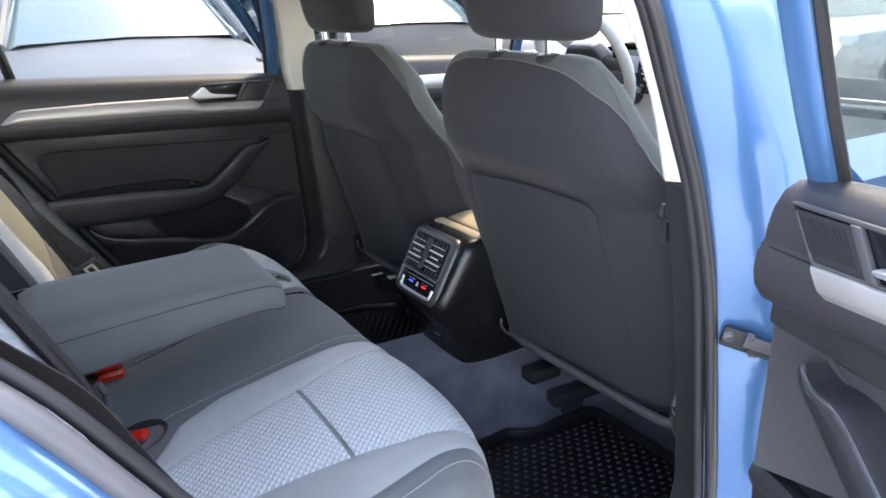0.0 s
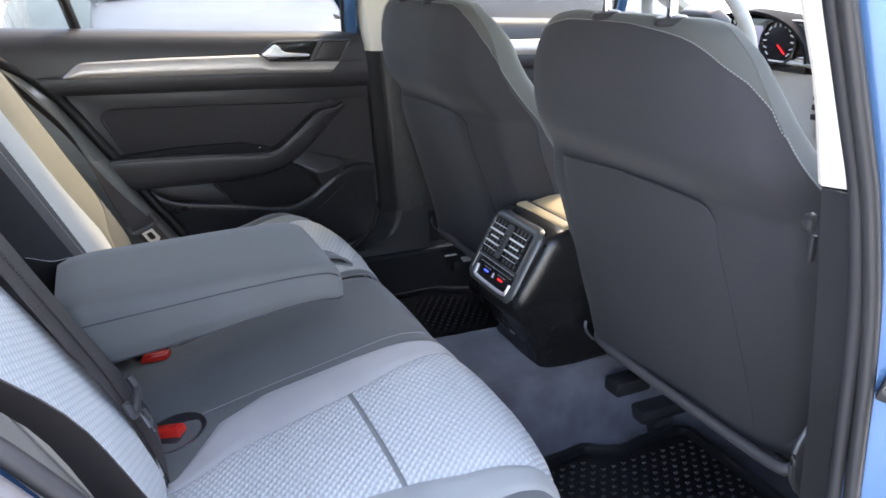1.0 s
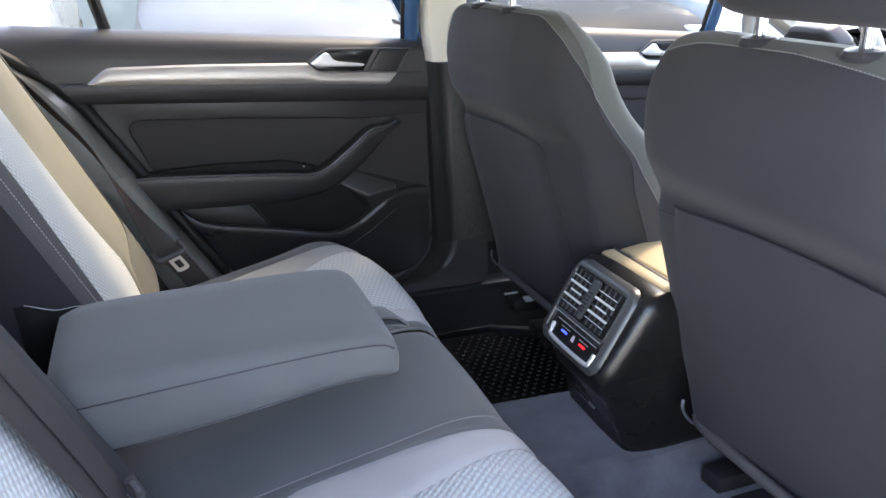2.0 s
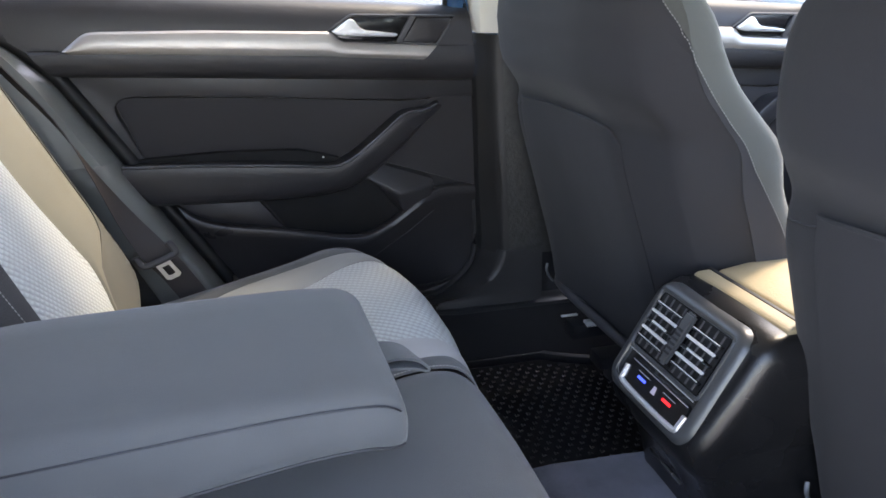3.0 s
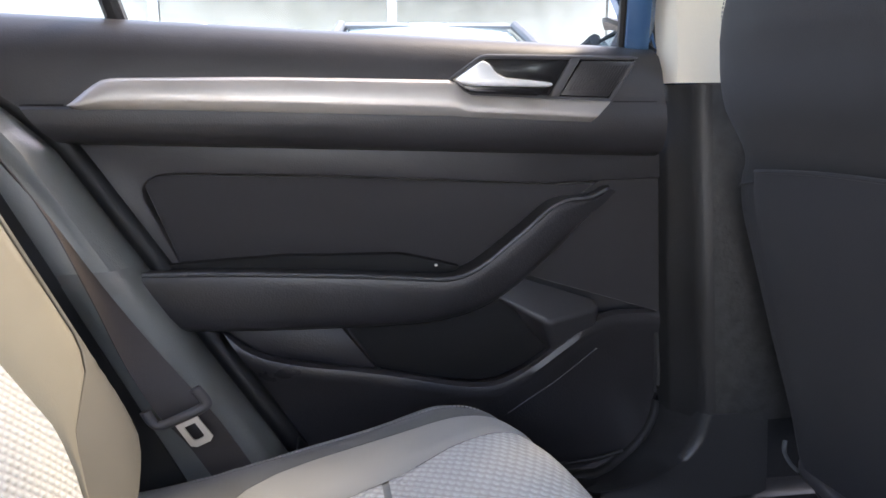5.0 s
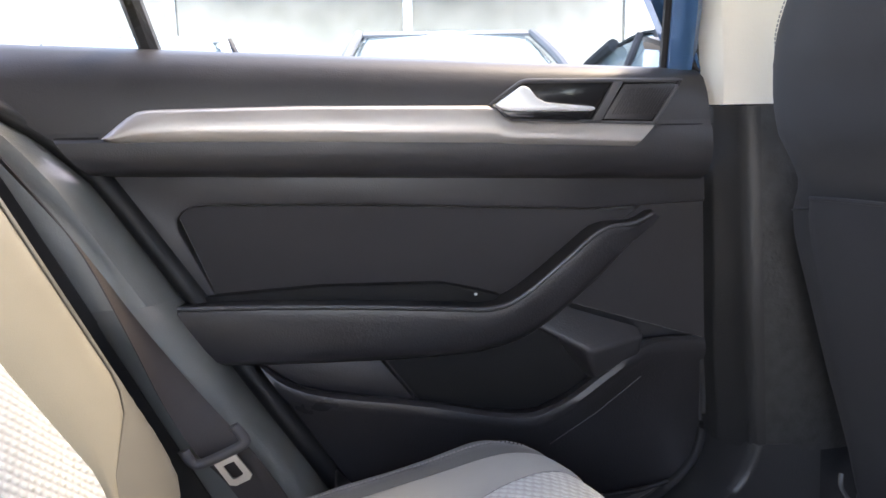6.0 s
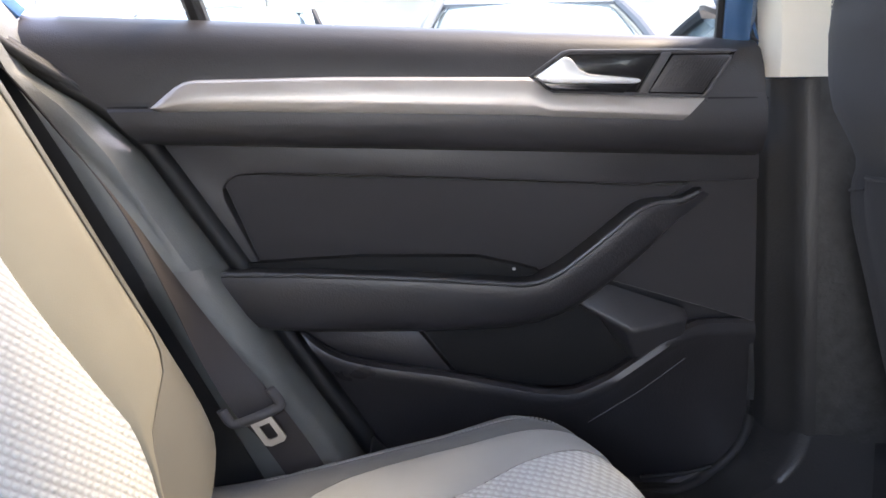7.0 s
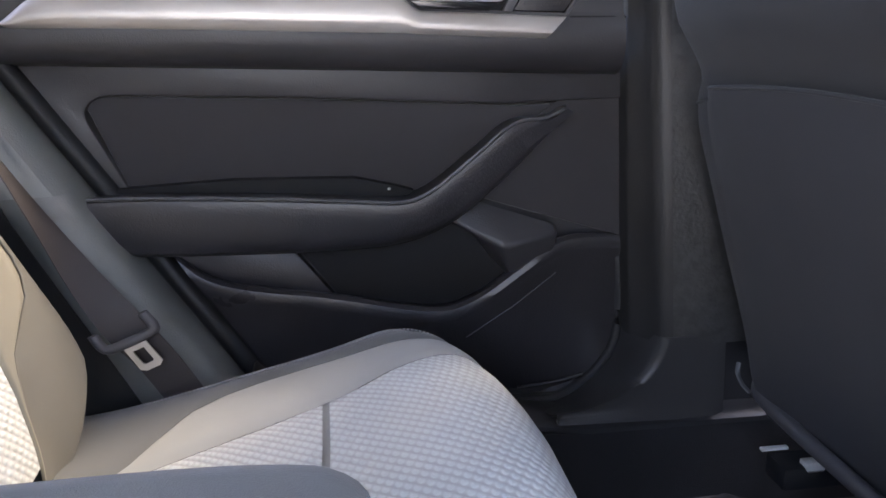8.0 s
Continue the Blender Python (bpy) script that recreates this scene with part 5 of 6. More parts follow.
        if s < 0:
            part("recliner_cover", lathe([(0, 0), (0.062, 0), (0.070, 0.005), (0.070, 0.014), (0.058, 0.024), (0.034, 0.026), (0, 0.026)], (0.905, s * 0.258, 0.645), (0, s, 0), 28), BLACK, o)
            part("recliner_ring", tube([(0.905 + 0.071 * math.cos(k), s * 0.268, 0.645 + 0.071 * math.sin(k)) for k in np.linspace(0, 2 * math.pi, 28, endpoint=False)], 0.0045, 8, closed=True), VENTGREY, o)
        rail = part("seat_rail", box((1.17, s * 0.2, 0.415), (0.42, 0.05, 0.03), 0.005), BLACK, o)
        part("rail_foot", box((1.02, s * 0.2, 0.385), (0.06, 0.045, 0.06), 0.015, seg=3), DARKCARPET, rail)
        if s == inner:
            part("rail_end", box((0.935, s * 0.2, 0.494), (0.08, 0.044, 0.03), 0.004), RUBBER, rail)
        if s == inner and narrow:
            part("bright_edge", box((0.905, s * 0.222, 0.513), (0.036, 0.007, 0.004), 0.001), WHITE, rail)
            part("rail_tab", box((0.935, s * 0.186, 0.508), (0.026, 0.016, 0.014), 0.002), WHITE, rail, "white plastic rail tab")
    part("seat_base", prism([(1.06, 0.45), (1.40, 0.46), (1.43, 0.56), (0.99, 0.55)], -0.225, 0.225, 0.02), SHADEBLACK, o)
    part("seat_cushion", prism([(0.93, 0.56), (1.42, 0.56), (1.46, 0.60), (1.44, 0.68), (1.38, 0.70), (1.10, 0.65), (0.95, 0.66), (0.90, 0.62)], -0.255, 0.255, 0.035, seg=4), SEATBACK, o, "dark grey cloth seat cushion")
    part("cushion_insert", thick(grid([[V(x, y, z + 0.004 - 0.012 * (y / 0.17) ** 4) for y in np.linspace(-0.17, 0.17, 13)] for x, z in ((0.98, 0.664), (1.1, 0.658), (1.24, 0.681), (1.36, 0.703), (1.40, 0.70))]), 0.012), INSERT, o, "patterned light grey cloth")
    # head restraint
    hs = V(-0.009, 0, 0, 0) + smooth_line([(1.236, 0.112, 0.03, 0.738), (1.241, 0.135, 0.05, 0.736), (1.256, 0.150, 0.068, 0.733), (1.30, 0.153, 0.085, 0.728), (1.36, 0.147, 0.09, 0.720), (1.405, 0.128, 0.078, 0.715), (1.425, 0.10, 0.05, 0.713), (1.431, 0.06, 0.02, 0.712)], 26)
    rows = [[V(xc - np.sign(math.cos(k)) * abs(math.cos(k)) ** 0.6 * t / 2 + 0.02 * (abs(math.sin(k)) ** 1.1) ** 2, np.sign(math.sin(k)) * abs(math.sin(k)) ** 0.55 * w, z) for k in np.linspace(0, 2 * math.pi, 40, endpoint=False)] for z, w, t, xc in hs]
    rest = part("head_restraint", grid(rows, ring=True, caps=True), SEATBACK, o, "dark grey cloth head restraint", sharp=60)
    for s in (-1, 1):
        part("post", tube([(0.735, s * 0.068, 1.19), (0.733, s * 0.068, 1.245)], 0.0068, 14), CHROME, rest, "chrome post")
        part("guide", lathe([(0, 0), (0.02, 0), (0.022, 0.004), (0.018, 0.009), (0.009, 0.011), (0, 0.011)], (0.735, s * 0.068, 1.198), (-0.1, 0, 1), 20), BLACK, rest)
    return o


# seams: height and share of the depth of the section, 1 at the rear, -1 at the front
LOWSEAM = [(0.956, -0.2), (0.90, -0.46), (0.80, -0.6), (0.575, -0.7)]
seat_near = front_seat([(1.1955, 1), (1.1905, 0.997), (1.184, 0.973), (1.169, 0.922), (1.159, 0.883), (1.15, 0.833), (1.141, 0.762), (1.129, 0.691), (1.12, 0.615), (1.103, 0.45), (1.077, 0.08), (1.053, 0.0), (1.035, -0.02)] + LOWSEAM,
                       [(1.1955, 1), (1.1948, 0.988), (1.193, 0.95), (1.188, 0.899), (1.181, 0.811), (1.174, 0.655), (1.165, 0.443), (1.15, 0.1), (1.04, -0.08)] + LOWSEAM,
                       1, 0.0, [(1.04, 0.0), (1.1, -0.012), (1.15, -0.026), (1.195, -0.04)])
seat_near.location = (0.0, -0.366, FLOOR)
FARSEAM = [(1.2, 1), (1.199, 0.95), (1.196, 0.865), (1.18, 0.815), (1.162, 0.771), (1.135, 0.713), (1.122, 0.65), (1.108, 0.58), (1.095, 0.2), (1.082, 0.0), (1.047, -0.1), (0.998, -0.1), (0.956, -0.15), (0.90, -0.39), (0.80, -0.55), (0.575, -0.7)]
seat_far = front_seat(FARSEAM, FARSEAM, 1, 0.042, [(0.91, 0.0), (1.008, 0.010), (1.045, 0.017), (1.085, 0.027), (1.13, 0.035), (1.165, 0.03), (1.187, 0.02), (1.2, 0.01)], 0.018)
seat_far.location = (-0.012, 0.356, FLOOR)
knob = thing("belt_height_knob", (0.73, -0.69, 0.99), "black belt guide knob on the pillar trim", "belt guide")
part("knob", lathe([(0, 0), (0.010, 0), (0.012, 0.004), (0.009, 0.010), (0, 0.012)], (0.728, -0.69, 1.014), (-0.5, 0.9, 0), 18), RUBBER, knob)
part("clip", box((0.733, -0.688, 0.985), (0.008, 0.008, 0.03), 0.002), RUBBER, knob)


# ---- centre console ----
con = thing("centre_console", (0.95, 0.0, 0.44), "black centre console with rear air vents between the front seats", "centre console")
prof = smooth_line([(0.80, 0.44), (0.783, 0.50), (0.768, 0.56), (0.742, 0.615), (0.716, 0.645), (0.712, 0.664), (0.7175, 0.684), (0.733, 0.7115), (0.757, 0.754), (0.777, 0.789), (0.786, 0.798), (0.805, 0.806), (0.86, 0.806), (1.0, 0.80)], 40)
rows = []
for k, (x, z) in enumerate(prof):
    w = tab([(0.44, 0.10), (0.56, 0.104), (0.65, 0.098), (0.75, 0.108), (0.83, 0.112)], z)
    t = (prof[min(k + 1, 39)] - prof[max(k - 1, 0)])
    t = t / np.linalg.norm(t)
    n = V(-t[1], t[0])
    row = []
    for c, dn in ((-1.0, -0.15), (-1.0, -0.045), (-0.992, -0.030), (-0.97, -0.018), (-0.925, -0.008), (-0.86, -0.002), (-0.78, 0), (-0.4, 0.001), (0, 0.0015), (0.4, 0.001), (0.78, 0), (0.86, -0.002), (0.925, -0.008), (0.97, -0.018), (0.992, -0.030), (1, -0.045), (1, -0.15)):
        q = V(x, z) + n * dn
        row.append(V(q[0], w * c, q[1]) if dn > -0.1 else V(max(x + 0.12, 1.0), w * c, min(z, 0.80)))
    rows.append(row)
part("shell", grid(rows), CONSOLE, con, "black moulded console shell")
part("side", join(*[prism([(0.90, 0.44), (0.90, 0.785), (1.55, 0.775), (1.6, 0.6), (1.6, 0.42)], s * 0.085, s * 0.103, 0.006) for s in (-1, 1)]), CONSOLE, con)


def face(u, v, h=0.0):
    """A place on the sloping rear face: u across, v up along it, h out of it."""
    a, b = V(0.714, 0.683), V(0.778, 0.797)
    t = (b - a) / np.linalg.norm(b - a)
    n = V(-t[1], t[0])
    q = a + t * v + n * h
    return V(q[0], u, q[1])


def on_face(us, h0, h1, bevel=0.0012):
    bm = bmesh.new()
    lo, hi = [bm.verts.new(face(*p, h0)) for p in us], [bm.verts.new(face(*p, h1)) for p in us]
    n = len(us)
    bm.faces.new(lo), bm.faces.new(hi[::-1])
    for i in range(n):
        bm.faces.new((lo[i], hi[i], hi[(i + 1) % n], lo[(i + 1) % n]))
    bmesh.ops.recalc_face_normals(bm, faces=bm.faces)
    if bevel:
        bmesh.ops.bevel(bm, geom=list(bm.edges), offset=bevel, segments=2, affect="EDGES", clamp_overlap=True)
    return of_bmesh(bm)


def bezel(outline, profile):
    """A frame on the sloping face: a closed outline, and rows of (inset, height) across it."""
    p = even_line(outline + outline[:1], 90)[:-1]
    mid = p.mean(0)
    t = np.roll(p, -1, 0) - np.roll(p, 1, 0)
    nrm = np.stack([-t[:, 1], t[:, 0]], 1) / np.linalg.norm(t, axis=1)[:, None]
    nrm *= np.sign(((mid - p) * nrm).sum(1))[:, None]
    return grid([[face(*(q + m * d), h) for q, m in zip(p, nrm)] for d, h in profile], ring=True)


def rounded(u0, u1, v0, v1, r):
    return [(cu + r * math.cos(radians(a)), cv + r * math.sin(radians(a))) for cu, cv, a0 in ((u1 - r, v0 + r, 270), (u1 - r, v1 - r, 0), (u0 + r, v1 - r, 90), (u0 + r, v0 + r, 180)) for a in range(a0, a0 + 91, 15)]


MIDU = 0.0085
vent = part("vent_panel", on_face(rounded(-0.068, 0.085, 0.042, 0.128, 0.008), -0.004, 0.002, 0.001), GLOSS, con, "gloss black air vent panel")
part("vent_bezel", bezel(rounded(-0.081, 0.095, -0.012, 0.1385, 0.022), [(-0.006, -0.012), (-0.002, -0.002), (0.003, 0.003), (0.009, 0.0045), (0.0125, 0.004), (0.0135, 0.002), (0.0150, 0.002), (0.0155, -0.003)]), VENTGREY, con, "satin grey moulded surround")
part("vent_rim", tube([face(*p, 0.003) for p in even_line((rounded(-0.066, 0.083, 0.043, 0.1265, 0.007) * 2)[:29], 80)[:-1]], 0.0026, 8, closed=True), VENTGREY, vent, "satin grey rim")
for s in (-1, 1):
    c = MIDU + 0.0385 * s
    # Flat plate: the duct's inner shade is its near-black colour.
    part("duct", on_face([(c - 0.029, 0.048), (c + 0.029, 0.048), (c + 0.029, 0.123), (c - 0.029, 0.123)], 0.0022, 0.0032, 0.0), SHADEBLACK, vent, "dark air duct")
    for k, v in enumerate((0.0600, 0.0715, 0.0835, 0.0960, 0.1090)):
        part("slat", tube([face(c - 0.0285, v, 0.0065), face(c + 0.0285, v, 0.0065)], 0.0030, 8, flat=0.5), CONSOLE, vent)
        # Length and width of each edge follow the highlight on its slat.
        long = (0.026, 0.0265, 0.015, 0.0265, 0.026)[k]
        part("slat_edge", tube([face(c - long, v + 0.001, 0.0092), face(c + long, v + 0.001, 0.0092)], (0.0006, 0.0021, 0.0016, 0.0021, 0.0006)[k], 8), SLATCHROME, vent, "satin chrome slat edge")
    for k in range(4):
        u = c - 0.0205 + 0.0137 * k
        part("fin", on_face([(u - 0.001, 0.049), (u + 0.001, 0.049), (u + 0.001, 0.122), (u - 0.001, 0.122)], 0.003, 0.0052, 0), CHAR, vent)
part("thumb_bar", on_face([(MIDU - 0.006, 0.050), (MIDU + 0.006, 0.050), (MIDU + 0.0085, 0.085), (MIDU + 0.0095, 0.122), (MIDU - 0.0095, 0.122), (MIDU - 0.0085, 0.085)], 0.004, 0.0125, 0.003), VENTGREY, vent)
for k in range(6):
    part("wheel_rib", on_face([(MIDU - 0.006, 0.064 + 0.0065 * k), (MIDU + 0.006, 0.064 + 0.0065 * k), (MIDU + 0.006, 0.067 + 0.0065 * k), (MIDU - 0.006, 0.067 + 0.0065 * k)], 0.0122, 0.0138, 0.0), RUBBER, vent)
part("silver_line", tube([face(-0.062, 0.0395, 0.003), face(0.079, 0.0395, 0.003)], 0.0008, 6), SATIN, vent)
ctl = part("heater_control", on_face(rounded(-0.062, 0.064, -0.002, 0.033, 0.006), -0.004, 0.003, 0.001), GLOSS, con, "gloss black heater control with blue and red marks")
part("chrome_lip", tube([face(*p, 0.004) for p in smooth_line([(-0.064, 0.020), (-0.063, 0.006), (-0.057, -0.0015), (0, -0.003), (0.056, -0.0015), (0.062, 0.006), (0.064, 0.020)], 40)], 0.0036, 8), SATIN, ctl, "chrome lower lip")
part("silver_line", tube([face(-0.060, 0.0305, 0.0035), face(0.061, 0.0305, 0.0035)], 0.0006, 6), SATIN, ctl)
for u0, m, n2, lab in ((0.0285, BLUELED, "cold_mark", "blue cold mark"), (-0.0275, REDLED, "warm_mark", "red warm mark")):
    part(n2, on_face([(u0 - 0.0085, 0.0150), (u0 + 0.0085, 0.0150), (u0 + 0.0085, 0.0185), (u0 - 0.0085, 0.0185)], 0.0032, 0.0042, 0), m, ctl, lab)
    part("key_line", tube([face(u0 - 0.013, 0.0235, 0.0035), face(u0 + 0.013, 0.0235, 0.0035)], 0.0005, 6), SATIN, ctl)
part("seat_mark", on_face([(-0.004, 0.0120), (0.004, 0.0120), (0.003, 0.0220), (-0.002, 0.0220)], 0.0032, 0.0042, 0), PALELED, ctl)
part("slot", box((0.7545, 0.008, 0.578), (0.004, 0.075, 0.0028), 0.001, Matrix.Rotation(radians(2), 4, "X")), STEEL, con, "bright slot edge")
lid = thing("console_arm_rest", (0.95, 0, 0.80), "padded vinyl console lid with sunlight in its tan colour", "arm rest")
part("pad", prism([(0.849, 0.795), (0.853, 0.811), (0.90, 0.818), (1.22, 0.82), (1.26, 0.81), (1.26, 0.795)], -0.09, 0.09, 0.012, seg=4), SUNTAN, lid)
part("hinge_gap", box((0.846, 0, 0.8085), (0.006, 0.19, 0.008), 0.001), RUBBER, lid)
# Console shell behind the lid, given the sunlit tan as an added strip.
part("rear_cap", prism([(0.816, 0.798), (0.819, 0.8085), (0.824, 0.8115), (0.843, 0.8125), (0.843, 0.796)], -0.09, 0.09, 0.003, seg=3), SUNTAN, lid, "added strip behind the lid, coloured as sunlit")


# ---- floor mats ----
def floor_mat(s):
    m = thing("floor_mat", (0.8, s * 0.4, FLOOR), "black moulded rubber floor mat with raised rim and studs", "floor mat", "rubber floor mats")
    out = [(0.56, 0.185), (0.78, 0.18), (0.835, 0.172), (0.86, 0.195), (0.90, 0.21), (0.955, 0.20), (1.045, 0.2), (1.06, 0.22), (1.06, 0.58), (0.90, 0.655), (0.88, 0.672), (0.60, 0.672), (0.56, 0.66)]
    out = [(x, s * y) for x, y in out]
    part("sheet", prism(out, FLOOR + 0.006, FLOOR + 0.012, 0.002, "xy"), MATR, m)
    rim = even_line([(x, y, FLOOR + 0.02) for x, y in out + out[:1]], 120)[:-1]
    part("rim", tube(rim, 0.009, 8, flat=1.4, closed=True), MATR, m, "raised rubber rim")
    studs = []
    for i in range(44):
        for j in range(29):
            x, y = 0.575 + 0.0235 * i + 0.012 * (j % 2), s * (0.205 + 0.0165 * j)
            if x > 1.045 or (x > 0.86 and abs(y) > 0.64) or (x > 0.83 and abs(y) < 0.225):
                continue
            for dx, w in ((0.0, 0.0078), (0.0048, 0.0046)):
                studs.append(([(x + dx - 0.0013, y - w / 2, FLOOR + 0.0115), (x + dx + 0.0013, y - w / 2, FLOOR + 0.0115), (x + dx + 0.0013, y + w / 2, FLOOR + 0.0115), (x + dx - 0.0013, y + w / 2, FLOOR + 0.0115),
                               (x + dx - 0.0007, y - w / 2 + 0.001, FLOOR + 0.0142), (x + dx + 0.0007, y - w / 2 + 0.001, FLOOR + 0.0142), (x + dx + 0.0007, y + w / 2 - 0.001, FLOOR + 0.0142), (x + dx - 0.0007, y + w / 2 - 0.001, FLOOR + 0.0142)],
                              [(4, 5, 6, 7), (0, 1, 5, 4), (1, 2, 6, 5), (2, 3, 7, 6), (3, 0, 4, 7)]))
    tagged(part("studs", join(*studs), STUD, m, "small raised rubber studs"), kind="stuff")


# Paler than the mat: the studs' glint is partly put into the colour.
STUD = material("polished_glint_stud", (0.07, 0.07, 0.073), 0.2, vary=0.1)
floor_mat(1), floor_mat(-1)


# ---- dashboard and wheel ----
dash = thing("dashboard", (1.8, 0, 0.5), "dark dashboard with pale lower trim", "dashboard")
top = [(1.58, 1.04), (1.60, 1.055), (1.66, 1.062), (1.8, 1.058), (2.0, 1.04), (2.02, 0.9), (1.66, 0.9), (1.60, 0.96)]
part("top_pad", prism(top, -0.74, 0.74, 0.012, seg=3), DASHTOP, dash)
hood = [[V(x, 0.365 + 0.20 * math.cos(k) * w, 1.03 + (0.118 * math.sin(k)) * h) for k in np.linspace(0, math.pi, 18)] for x, w, h in ((1.555, 1.0, 1.0), (1.60, 1.02, 1.04), (1.72, 0.98, 0.9), (1.83, 0.9, 0.6))]
part("cluster_hood", thick(grid(hood), 0.008), DASHTOP, dash)
low = [(1.570, 1.025), (1.585, 1.034), (1.60, 0.93), (1.59, 0.72), (1.70, 0.60), (1.72, 0.95)]
part("lower_trim", prism(low, -0.73, 0.73, 0.008), DASHLOW, dash, "pale lower dash trim")
part("trim_strip", box((1.583, -0.2, 1.037), (0.012, 0.9, 0.012), 0.003), CHROME, dash)
cl = part("gauge_cluster", box((1.59, 0.365, 1.065), (0.02, 0.36, 0.13), 0.004), GLOSS, dash, "black instrument cluster")
for gy in (0.277, 0.453):
    g = part("gauge", lathe([(0, 0), (0.055, 0), (0.060, 0.003), (0.060, 0.010), (0.055, 0.012), (0.053, 0.005), (0, 0.005)], (1.58, gy, 1.073), (-1, 0, 0), 32), GLOSS, cl, "round dial with white marks and red needle")
    for k in range(13):
        an = radians(-40 + 260 * k / 12)
        part("mark", box((1.5735, gy + 0.045 * math.cos(an), 1.073 + 0.045 * math.sin(an)), (0.002, 0.003, 0.011), 0, Matrix.Rotation(-an + math.pi / 2, 4, "X")), WHITE, cl)
    part("needle", box((1.572, gy - 0.012, 1.056), (0.002, 0.034, 0.0025), 0, Matrix.Rotation(radians(40), 4, "X")), REDLED, cl, "red needle")
part("display", box((1.578, 0.365, 1.085), (0.004, 0.055, 0.05), 0.002), PALELED, cl)
stack = part("centre_stack", box((1.575, 0.0, 0.93), (0.03, 0.27, 0.17), 0.01, Matrix.Rotation(radians(-12), 4, "Y")), DASHLOW, dash)
part("screen", box((1.555, 0.0, 0.945), (0.01, 0.18, 0.10), 0.003, Matrix.Rotation(radians(-12), 4, "Y")), GLOSS, stack, "dark radio screen")
for k in range(4):
    for s in (-1, 1):
        part("button", box((1.553, s * 0.112, 0.908 + 0.024 * k), (0.012, 0.022, 0.014), 0.002), BLACK, stack)
for s in (-1, 1):
    part("air_vent", box((1.577, s * 0.08, 1.025), (0.02, 0.13, 0.045), 0.004), GLOSS, dash)
    for k in range(3):
        part("vent_slat", box((1.565, s * 0.08, 1.011 + 0.014 * k), (0.012, 0.12, 0.003), 0.001), CHROME, dash)
dash.location.x += 0.12
wheel = thing("steering_wheel", (1.5, 0.37, 1.0), "dark leather steering wheel with three spokes, rim coloured as sunlit", "steering wheel")
tilt = Matrix.Translation((1.50, 0.37, 1.10)) @ Matrix.Rotation(radians(-24), 4, "Y")
ringpts = [tuple(tilt @ Vector((0, 0.183 * math.cos(k), 0.183 * math.sin(k)))) for k in np.linspace(0, 2 * math.pi, 48, endpoint=False)]
# Dark leather painted pale: the sunlight on the rim is in the base colour.
RIM = material("sunlit_leather_rim", (0.42, 0.42, 0.41), 0.3, grain=0.4, scale=350)
part("rim", tube(ringpts, 0.0165, 12, closed=True, up=(1, 0, 0.3)), RIM, wheel)
def T(geo):
    return [tuple(tilt @ Vector(p)) for p in geo[0]], geo[1]
part("hub", T(prism([(-0.075, -0.05), (0.075, -0.05), (0.085, 0.02), (0.05, 0.055), (-0.05, 0.055), (-0.085, 0.02)], 0.0, 0.05, 0.012, "yz", 3)), BLACK, wheel)
for ang in (0, 180, 270):
    a = radians(ang)
    part("spoke", T(tube([(0.02, 0.07 * math.cos(a), 0.05 * math.sin(a)), (0.01, 0.12 * math.cos(a), 0.12 * math.sin(a)), (0.0, 0.175 * math.cos(a), 0.175 * math.sin(a))], 0.02, 8, flat=0.4, up=(1, 0, 0))), CHAR, wheel)
part("column", tube([(1.53, 0.37, 1.085), (1.74, 0.37, 1.0)], 0.045, 12), BLACK, wheel)
part("stalk", tube([(1.58, 0.34, 1.04), (1.57, 0.25, 1.03), (1.57, 0.21, 1.03)], [0.006, 0.007, 0.009], 10), CHAR, wheel)


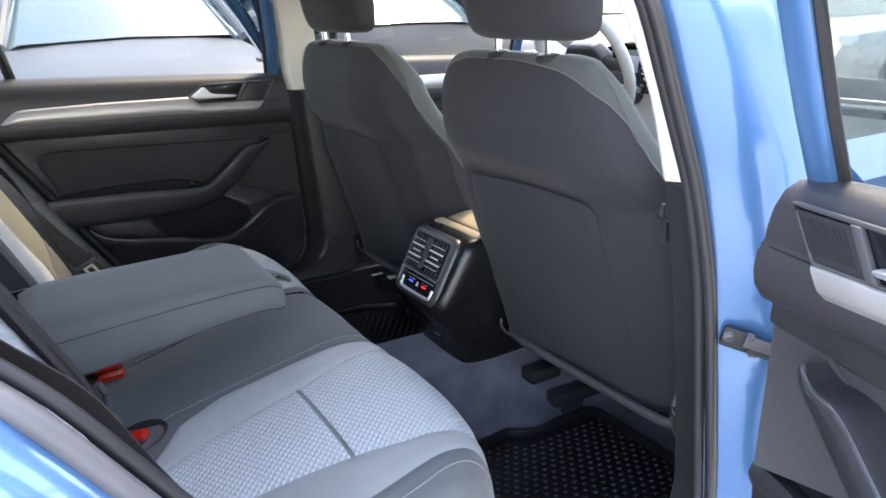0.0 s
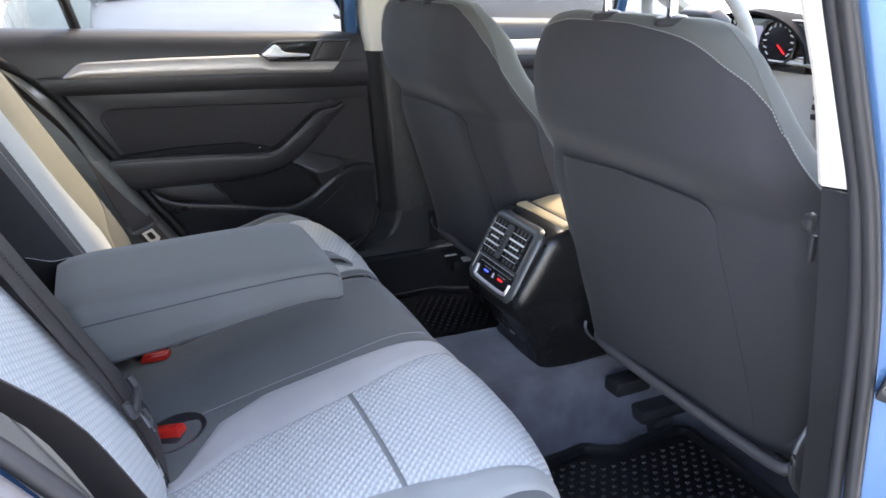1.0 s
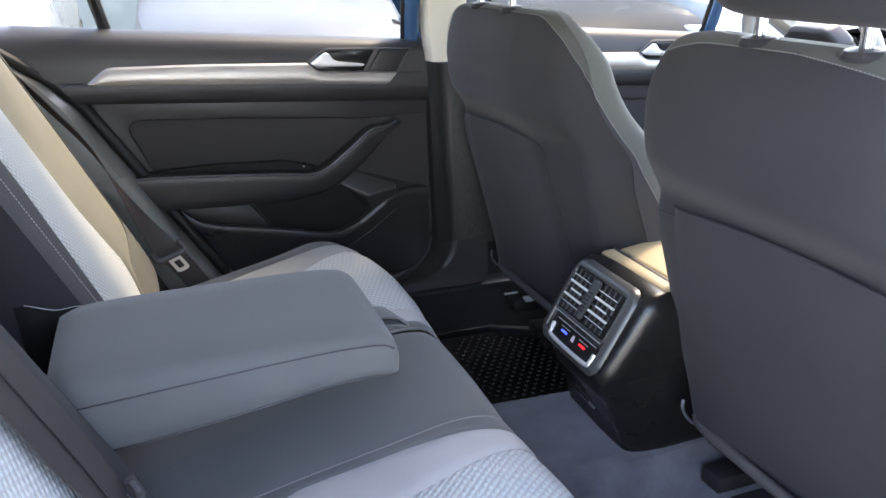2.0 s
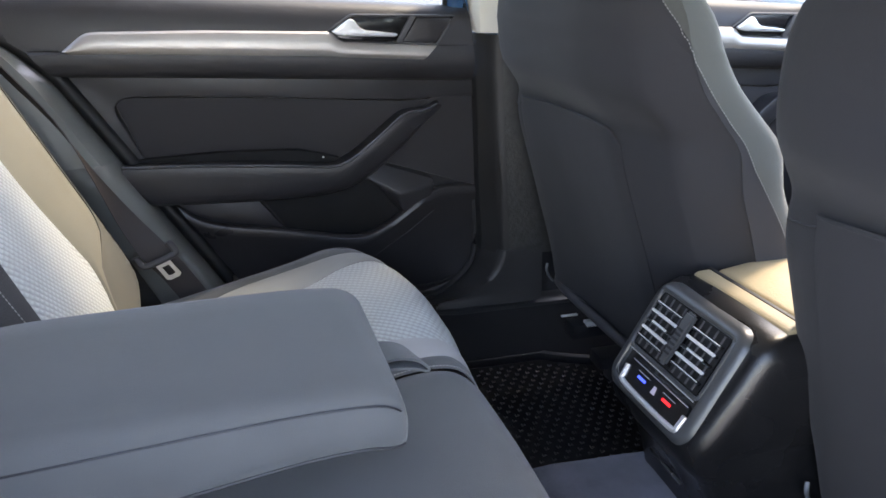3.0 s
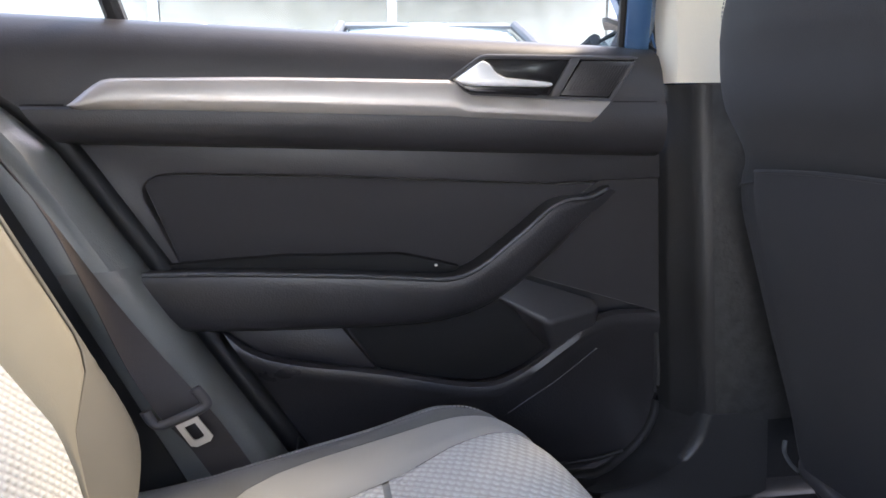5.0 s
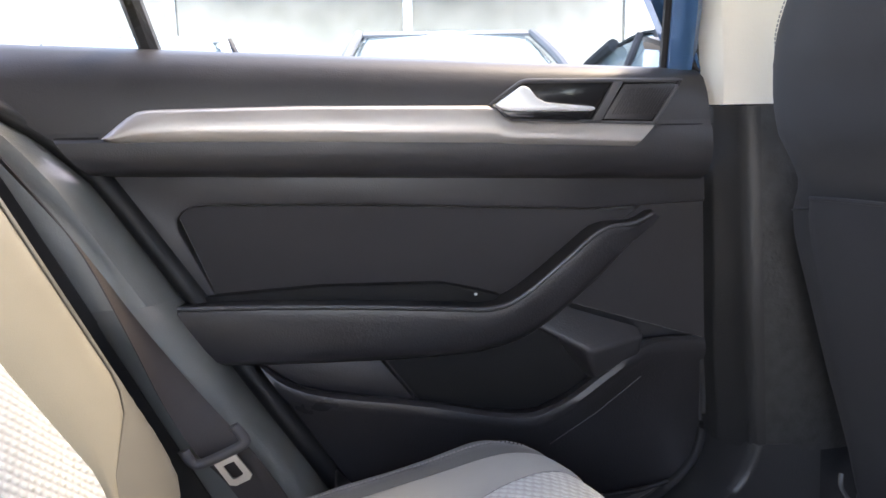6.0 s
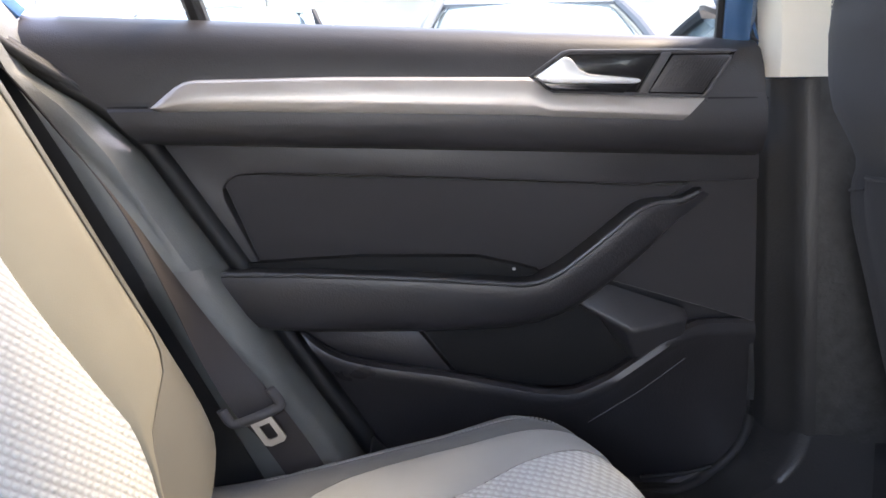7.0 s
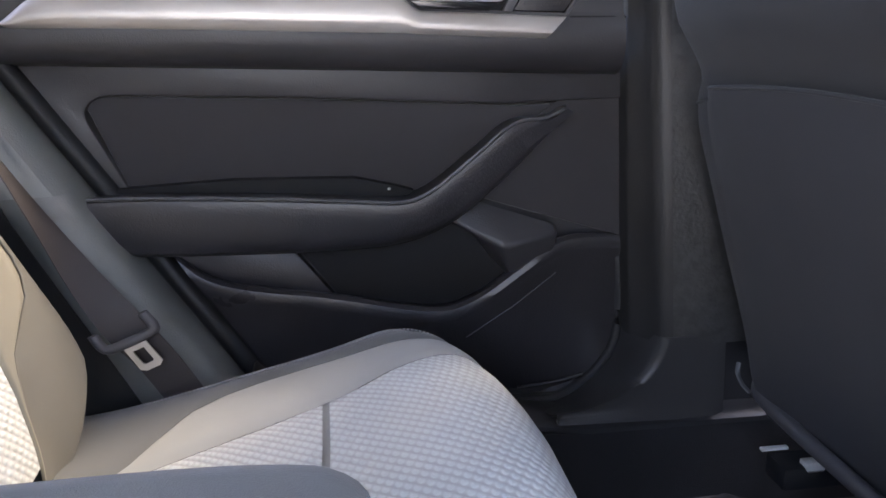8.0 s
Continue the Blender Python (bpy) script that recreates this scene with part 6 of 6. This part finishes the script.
# ---- yard outside ----
def parked_car(at, turn, paint, label):
    """A parked saloon, nose along +x before it is turned."""
    c = thing("parked_car", (0, 0, 0), label, "car", "parked cars")
    side = [(-2.25, 0.62), (-2.2, 0.86), (-1.9, 0.98), (-1.2, 1.0), (0.0, 0.97), (0.75, 0.95), (1.5, 0.87), (2.0, 0.77), (2.22, 0.62), (2.27, 0.42)]
    rows = []
    for x, z in smooth_line(side, 40):
        w = 0.9 - 0.16 * max(0, abs(x) - 1.5) ** 2 / 0.6
        crown = 0.035
        rows.append([V(x, -w * 0.98, 0.22), V(x, -w, 0.45), V(x, -w * 0.99, 0.25 + 0.7 * (z - 0.25)), V(x, -w * 0.95, z - 0.04), V(x, -w * 0.88, z), V(x, -w * 0.5, z + crown * 0.7), V(x, 0, z + crown), V(x, w * 0.5, z + crown * 0.7), V(x, w * 0.88, z), V(x, w * 0.95, z - 0.04), V(x, w * 0.99, 0.25 + 0.7 * (z - 0.25)), V(x, w, 0.45), V(x, w * 0.98, 0.22)])
    body = part("body", grid(rows, ring=True, caps=True), paint, c)
    roof = [(-1.75, 0.98, 0.80), (-1.35, 1.22, 0.70), (-0.8, 1.40, 0.62), (-0.2, 1.45, 0.60), (0.2, 1.41, 0.62), (0.6, 1.22, 0.70), (1.02, 0.96, 0.80)]
    rows = [[V(x, -0.84, 0.96), V(x, -w - 0.02, z - 0.05), V(x, -w * 0.9, z), V(x, 0, z + 0.02), V(x, w * 0.9, z), V(x, w + 0.02, z - 0.05), V(x, 0.84, 0.96)] for x, z, w in smooth_line(roof, 26)]
    part("cabin_glass", grid(rows), CARGLASS, c, "glass of windscreen and windows, pale with painted sky reflection")
    rows = [[V(x, y, z + 0.014) for y in np.linspace(-w, w, 9)] for x, z, w in ((-0.85, 1.385, 0.60), (-0.5, 1.43, 0.60), (-0.2, 1.45, 0.59), (0.1, 1.435, 0.60), (0.24, 1.40, 0.61))]
    part("roof", thick(grid(rows), 0.02), paint, c)
    for s in (-1, 1):
        part("front_pillar", tube(smooth_line([(1.05, s * 0.83, 0.95), (0.6, s * 0.735, 1.23), (0.2, s * 0.64, 1.42)], 10), 0.035, 8), paint, c)
        part("rear_pillar", tube(smooth_line([(-1.75, s * 0.8, 0.98), (-1.35, s * 0.72, 1.22), (-0.8, s * 0.64, 1.40)], 10), 0.06, 8), paint, c)
        part("centre_pillar", tube([(-0.1, s * 0.86, 0.96), (-0.2, s * 0.62, 1.44)], 0.035, 8), BLACK, c)
        mir = part("mirror", lathe([(0, -0.03), (0.05, -0.04), (0.085, 0.0), (0.09, 0.05), (0.07, 0.07), (0, 0.075)], (0.82, s * 1.0, 1.03), (-1, 0.1 * s, 0), 16), paint, c)
        part("mirror_foot", tube([(0.86, s * 0.86, 0.97), (0.84, s * 0.97, 1.0)], 0.02, 8), BLACK, mir)
        part("headlamp", box((2.05, s * 0.66, 0.69), (0.26, 0.34, 0.13), 0.05, Matrix.Rotation(radians(-24 * s), 4, "Z"), 3), LAMPGLASS, c, "clear headlamp")
        for x in (-1.38, 1.38):
            w = part("wheel", lathe([(0.21, -0.09), (0.30, -0.1), (0.325, -0.07), (0.325, 0.07), (0.30, 0.1), (0.21, 0.09)], (x, s * 0.80, 0.325), (0, 1, 0), 28), TYRE, c)
            part("rim", lathe([(0, -0.05), (0.20, -0.06), (0.215, -0.02), (0.215, 0.02), (0.20, 0.06), (0, 0.05)], (x, s * 0.82, 0.325), (0, 1, 0), 20), STEEL, w)
    part("grille", box((2.25, 0, 0.58), (0.06, 0.7, 0.12), 0.02), BLACK, c)
    c.location = at
    c.rotation_euler = (0, 0, radians(turn))
    return c


for at, turn, paint, label in (((1.0, 5.9, GROUND), -91, MIDPAINT, "mid grey car parked nose-in beside the blue one"), ((-1.35, 6.1, GROUND), -89, WHITEPAINT, "white car parked nose-in in the row"),
                               ((3.35, 6.0, GROUND), -90, NAVY, "dark car parked nose-in in the row"), ((5.7, 6.1, GROUND), -92, WHITEPAINT, "white car parked nose-in at the end of the row")):
    parked_car(at, turn, paint, label).scale = (1.03, 1.03, 1.08)
parked_car((9.0, 1.6, GROUND), 95, GREYPAINT, "silver grey car parked ahead")
parked_car((3.5, 13.0, GROUND), 178, GREYPAINT, "silver grey car parked in the far row")
parked_car((7.5, -3.4, GROUND), 160, NAVY, "dark car parked across the yard")
wall = thing("yard_wall", (0, 20, GROUND), "pale boundary wall of the yard", "wall", kind="structure")
part("wall", box((0, 20, 2.0), (80, 0.4, 4.0), 0.03), FARWALL, wall)
part("coping", box((0, 20, 4.05), (80, 0.6, 0.12), 0.02), CONCRETE, wall)


def shed(at, turn):
    """An open shed with a corrugated sheet roof on posts."""
    c = thing("shed", (0, 0, 0), "open yard shed with a pale corrugated metal roof", "shed")
    for k in range(8):
        rows = [[V(-6.0 + 1.5 * k + 1.49 * u, y, 3.0 + 0.28 * y + 0.03 * math.sin(2 * math.pi * 6 * u)) for y in (0.0, 2.0, 4.0)] for u in np.linspace(0, 1, 37)]
        part("roof_sheet", thick(grid(rows), 0.012), SHEET, c)
    for k in range(5):
        part("post", box((-5.8 + 2.9 * k, 0.2, 1.5), (0.12, 0.12, 3.0), 0.01), STEEL, c)
        part("rafter", box((-5.8 + 2.9 * k, 2.0, 3.48), (0.1, 4.1, 0.12), 0.01, Matrix.Rotation(math.atan(0.28), 4, "X")), STEEL, c)
    part("back_wall", box((0, 4.0, 2.0), (12.0, 0.15, 4.1), 0.01), SHEET, c, "pale sheet metal back wall")
    c.location = at
    c.rotation_euler = (0, 0, radians(turn))


SHEET = material("galvanised_sheet", (0.6, 0.63, 0.64), 0.4, metal=0.3, vary=0.15, vscale=2)
shed((7.5, -6.0, GROUND), -128)
shed((1.0, 9.6, GROUND), 0)
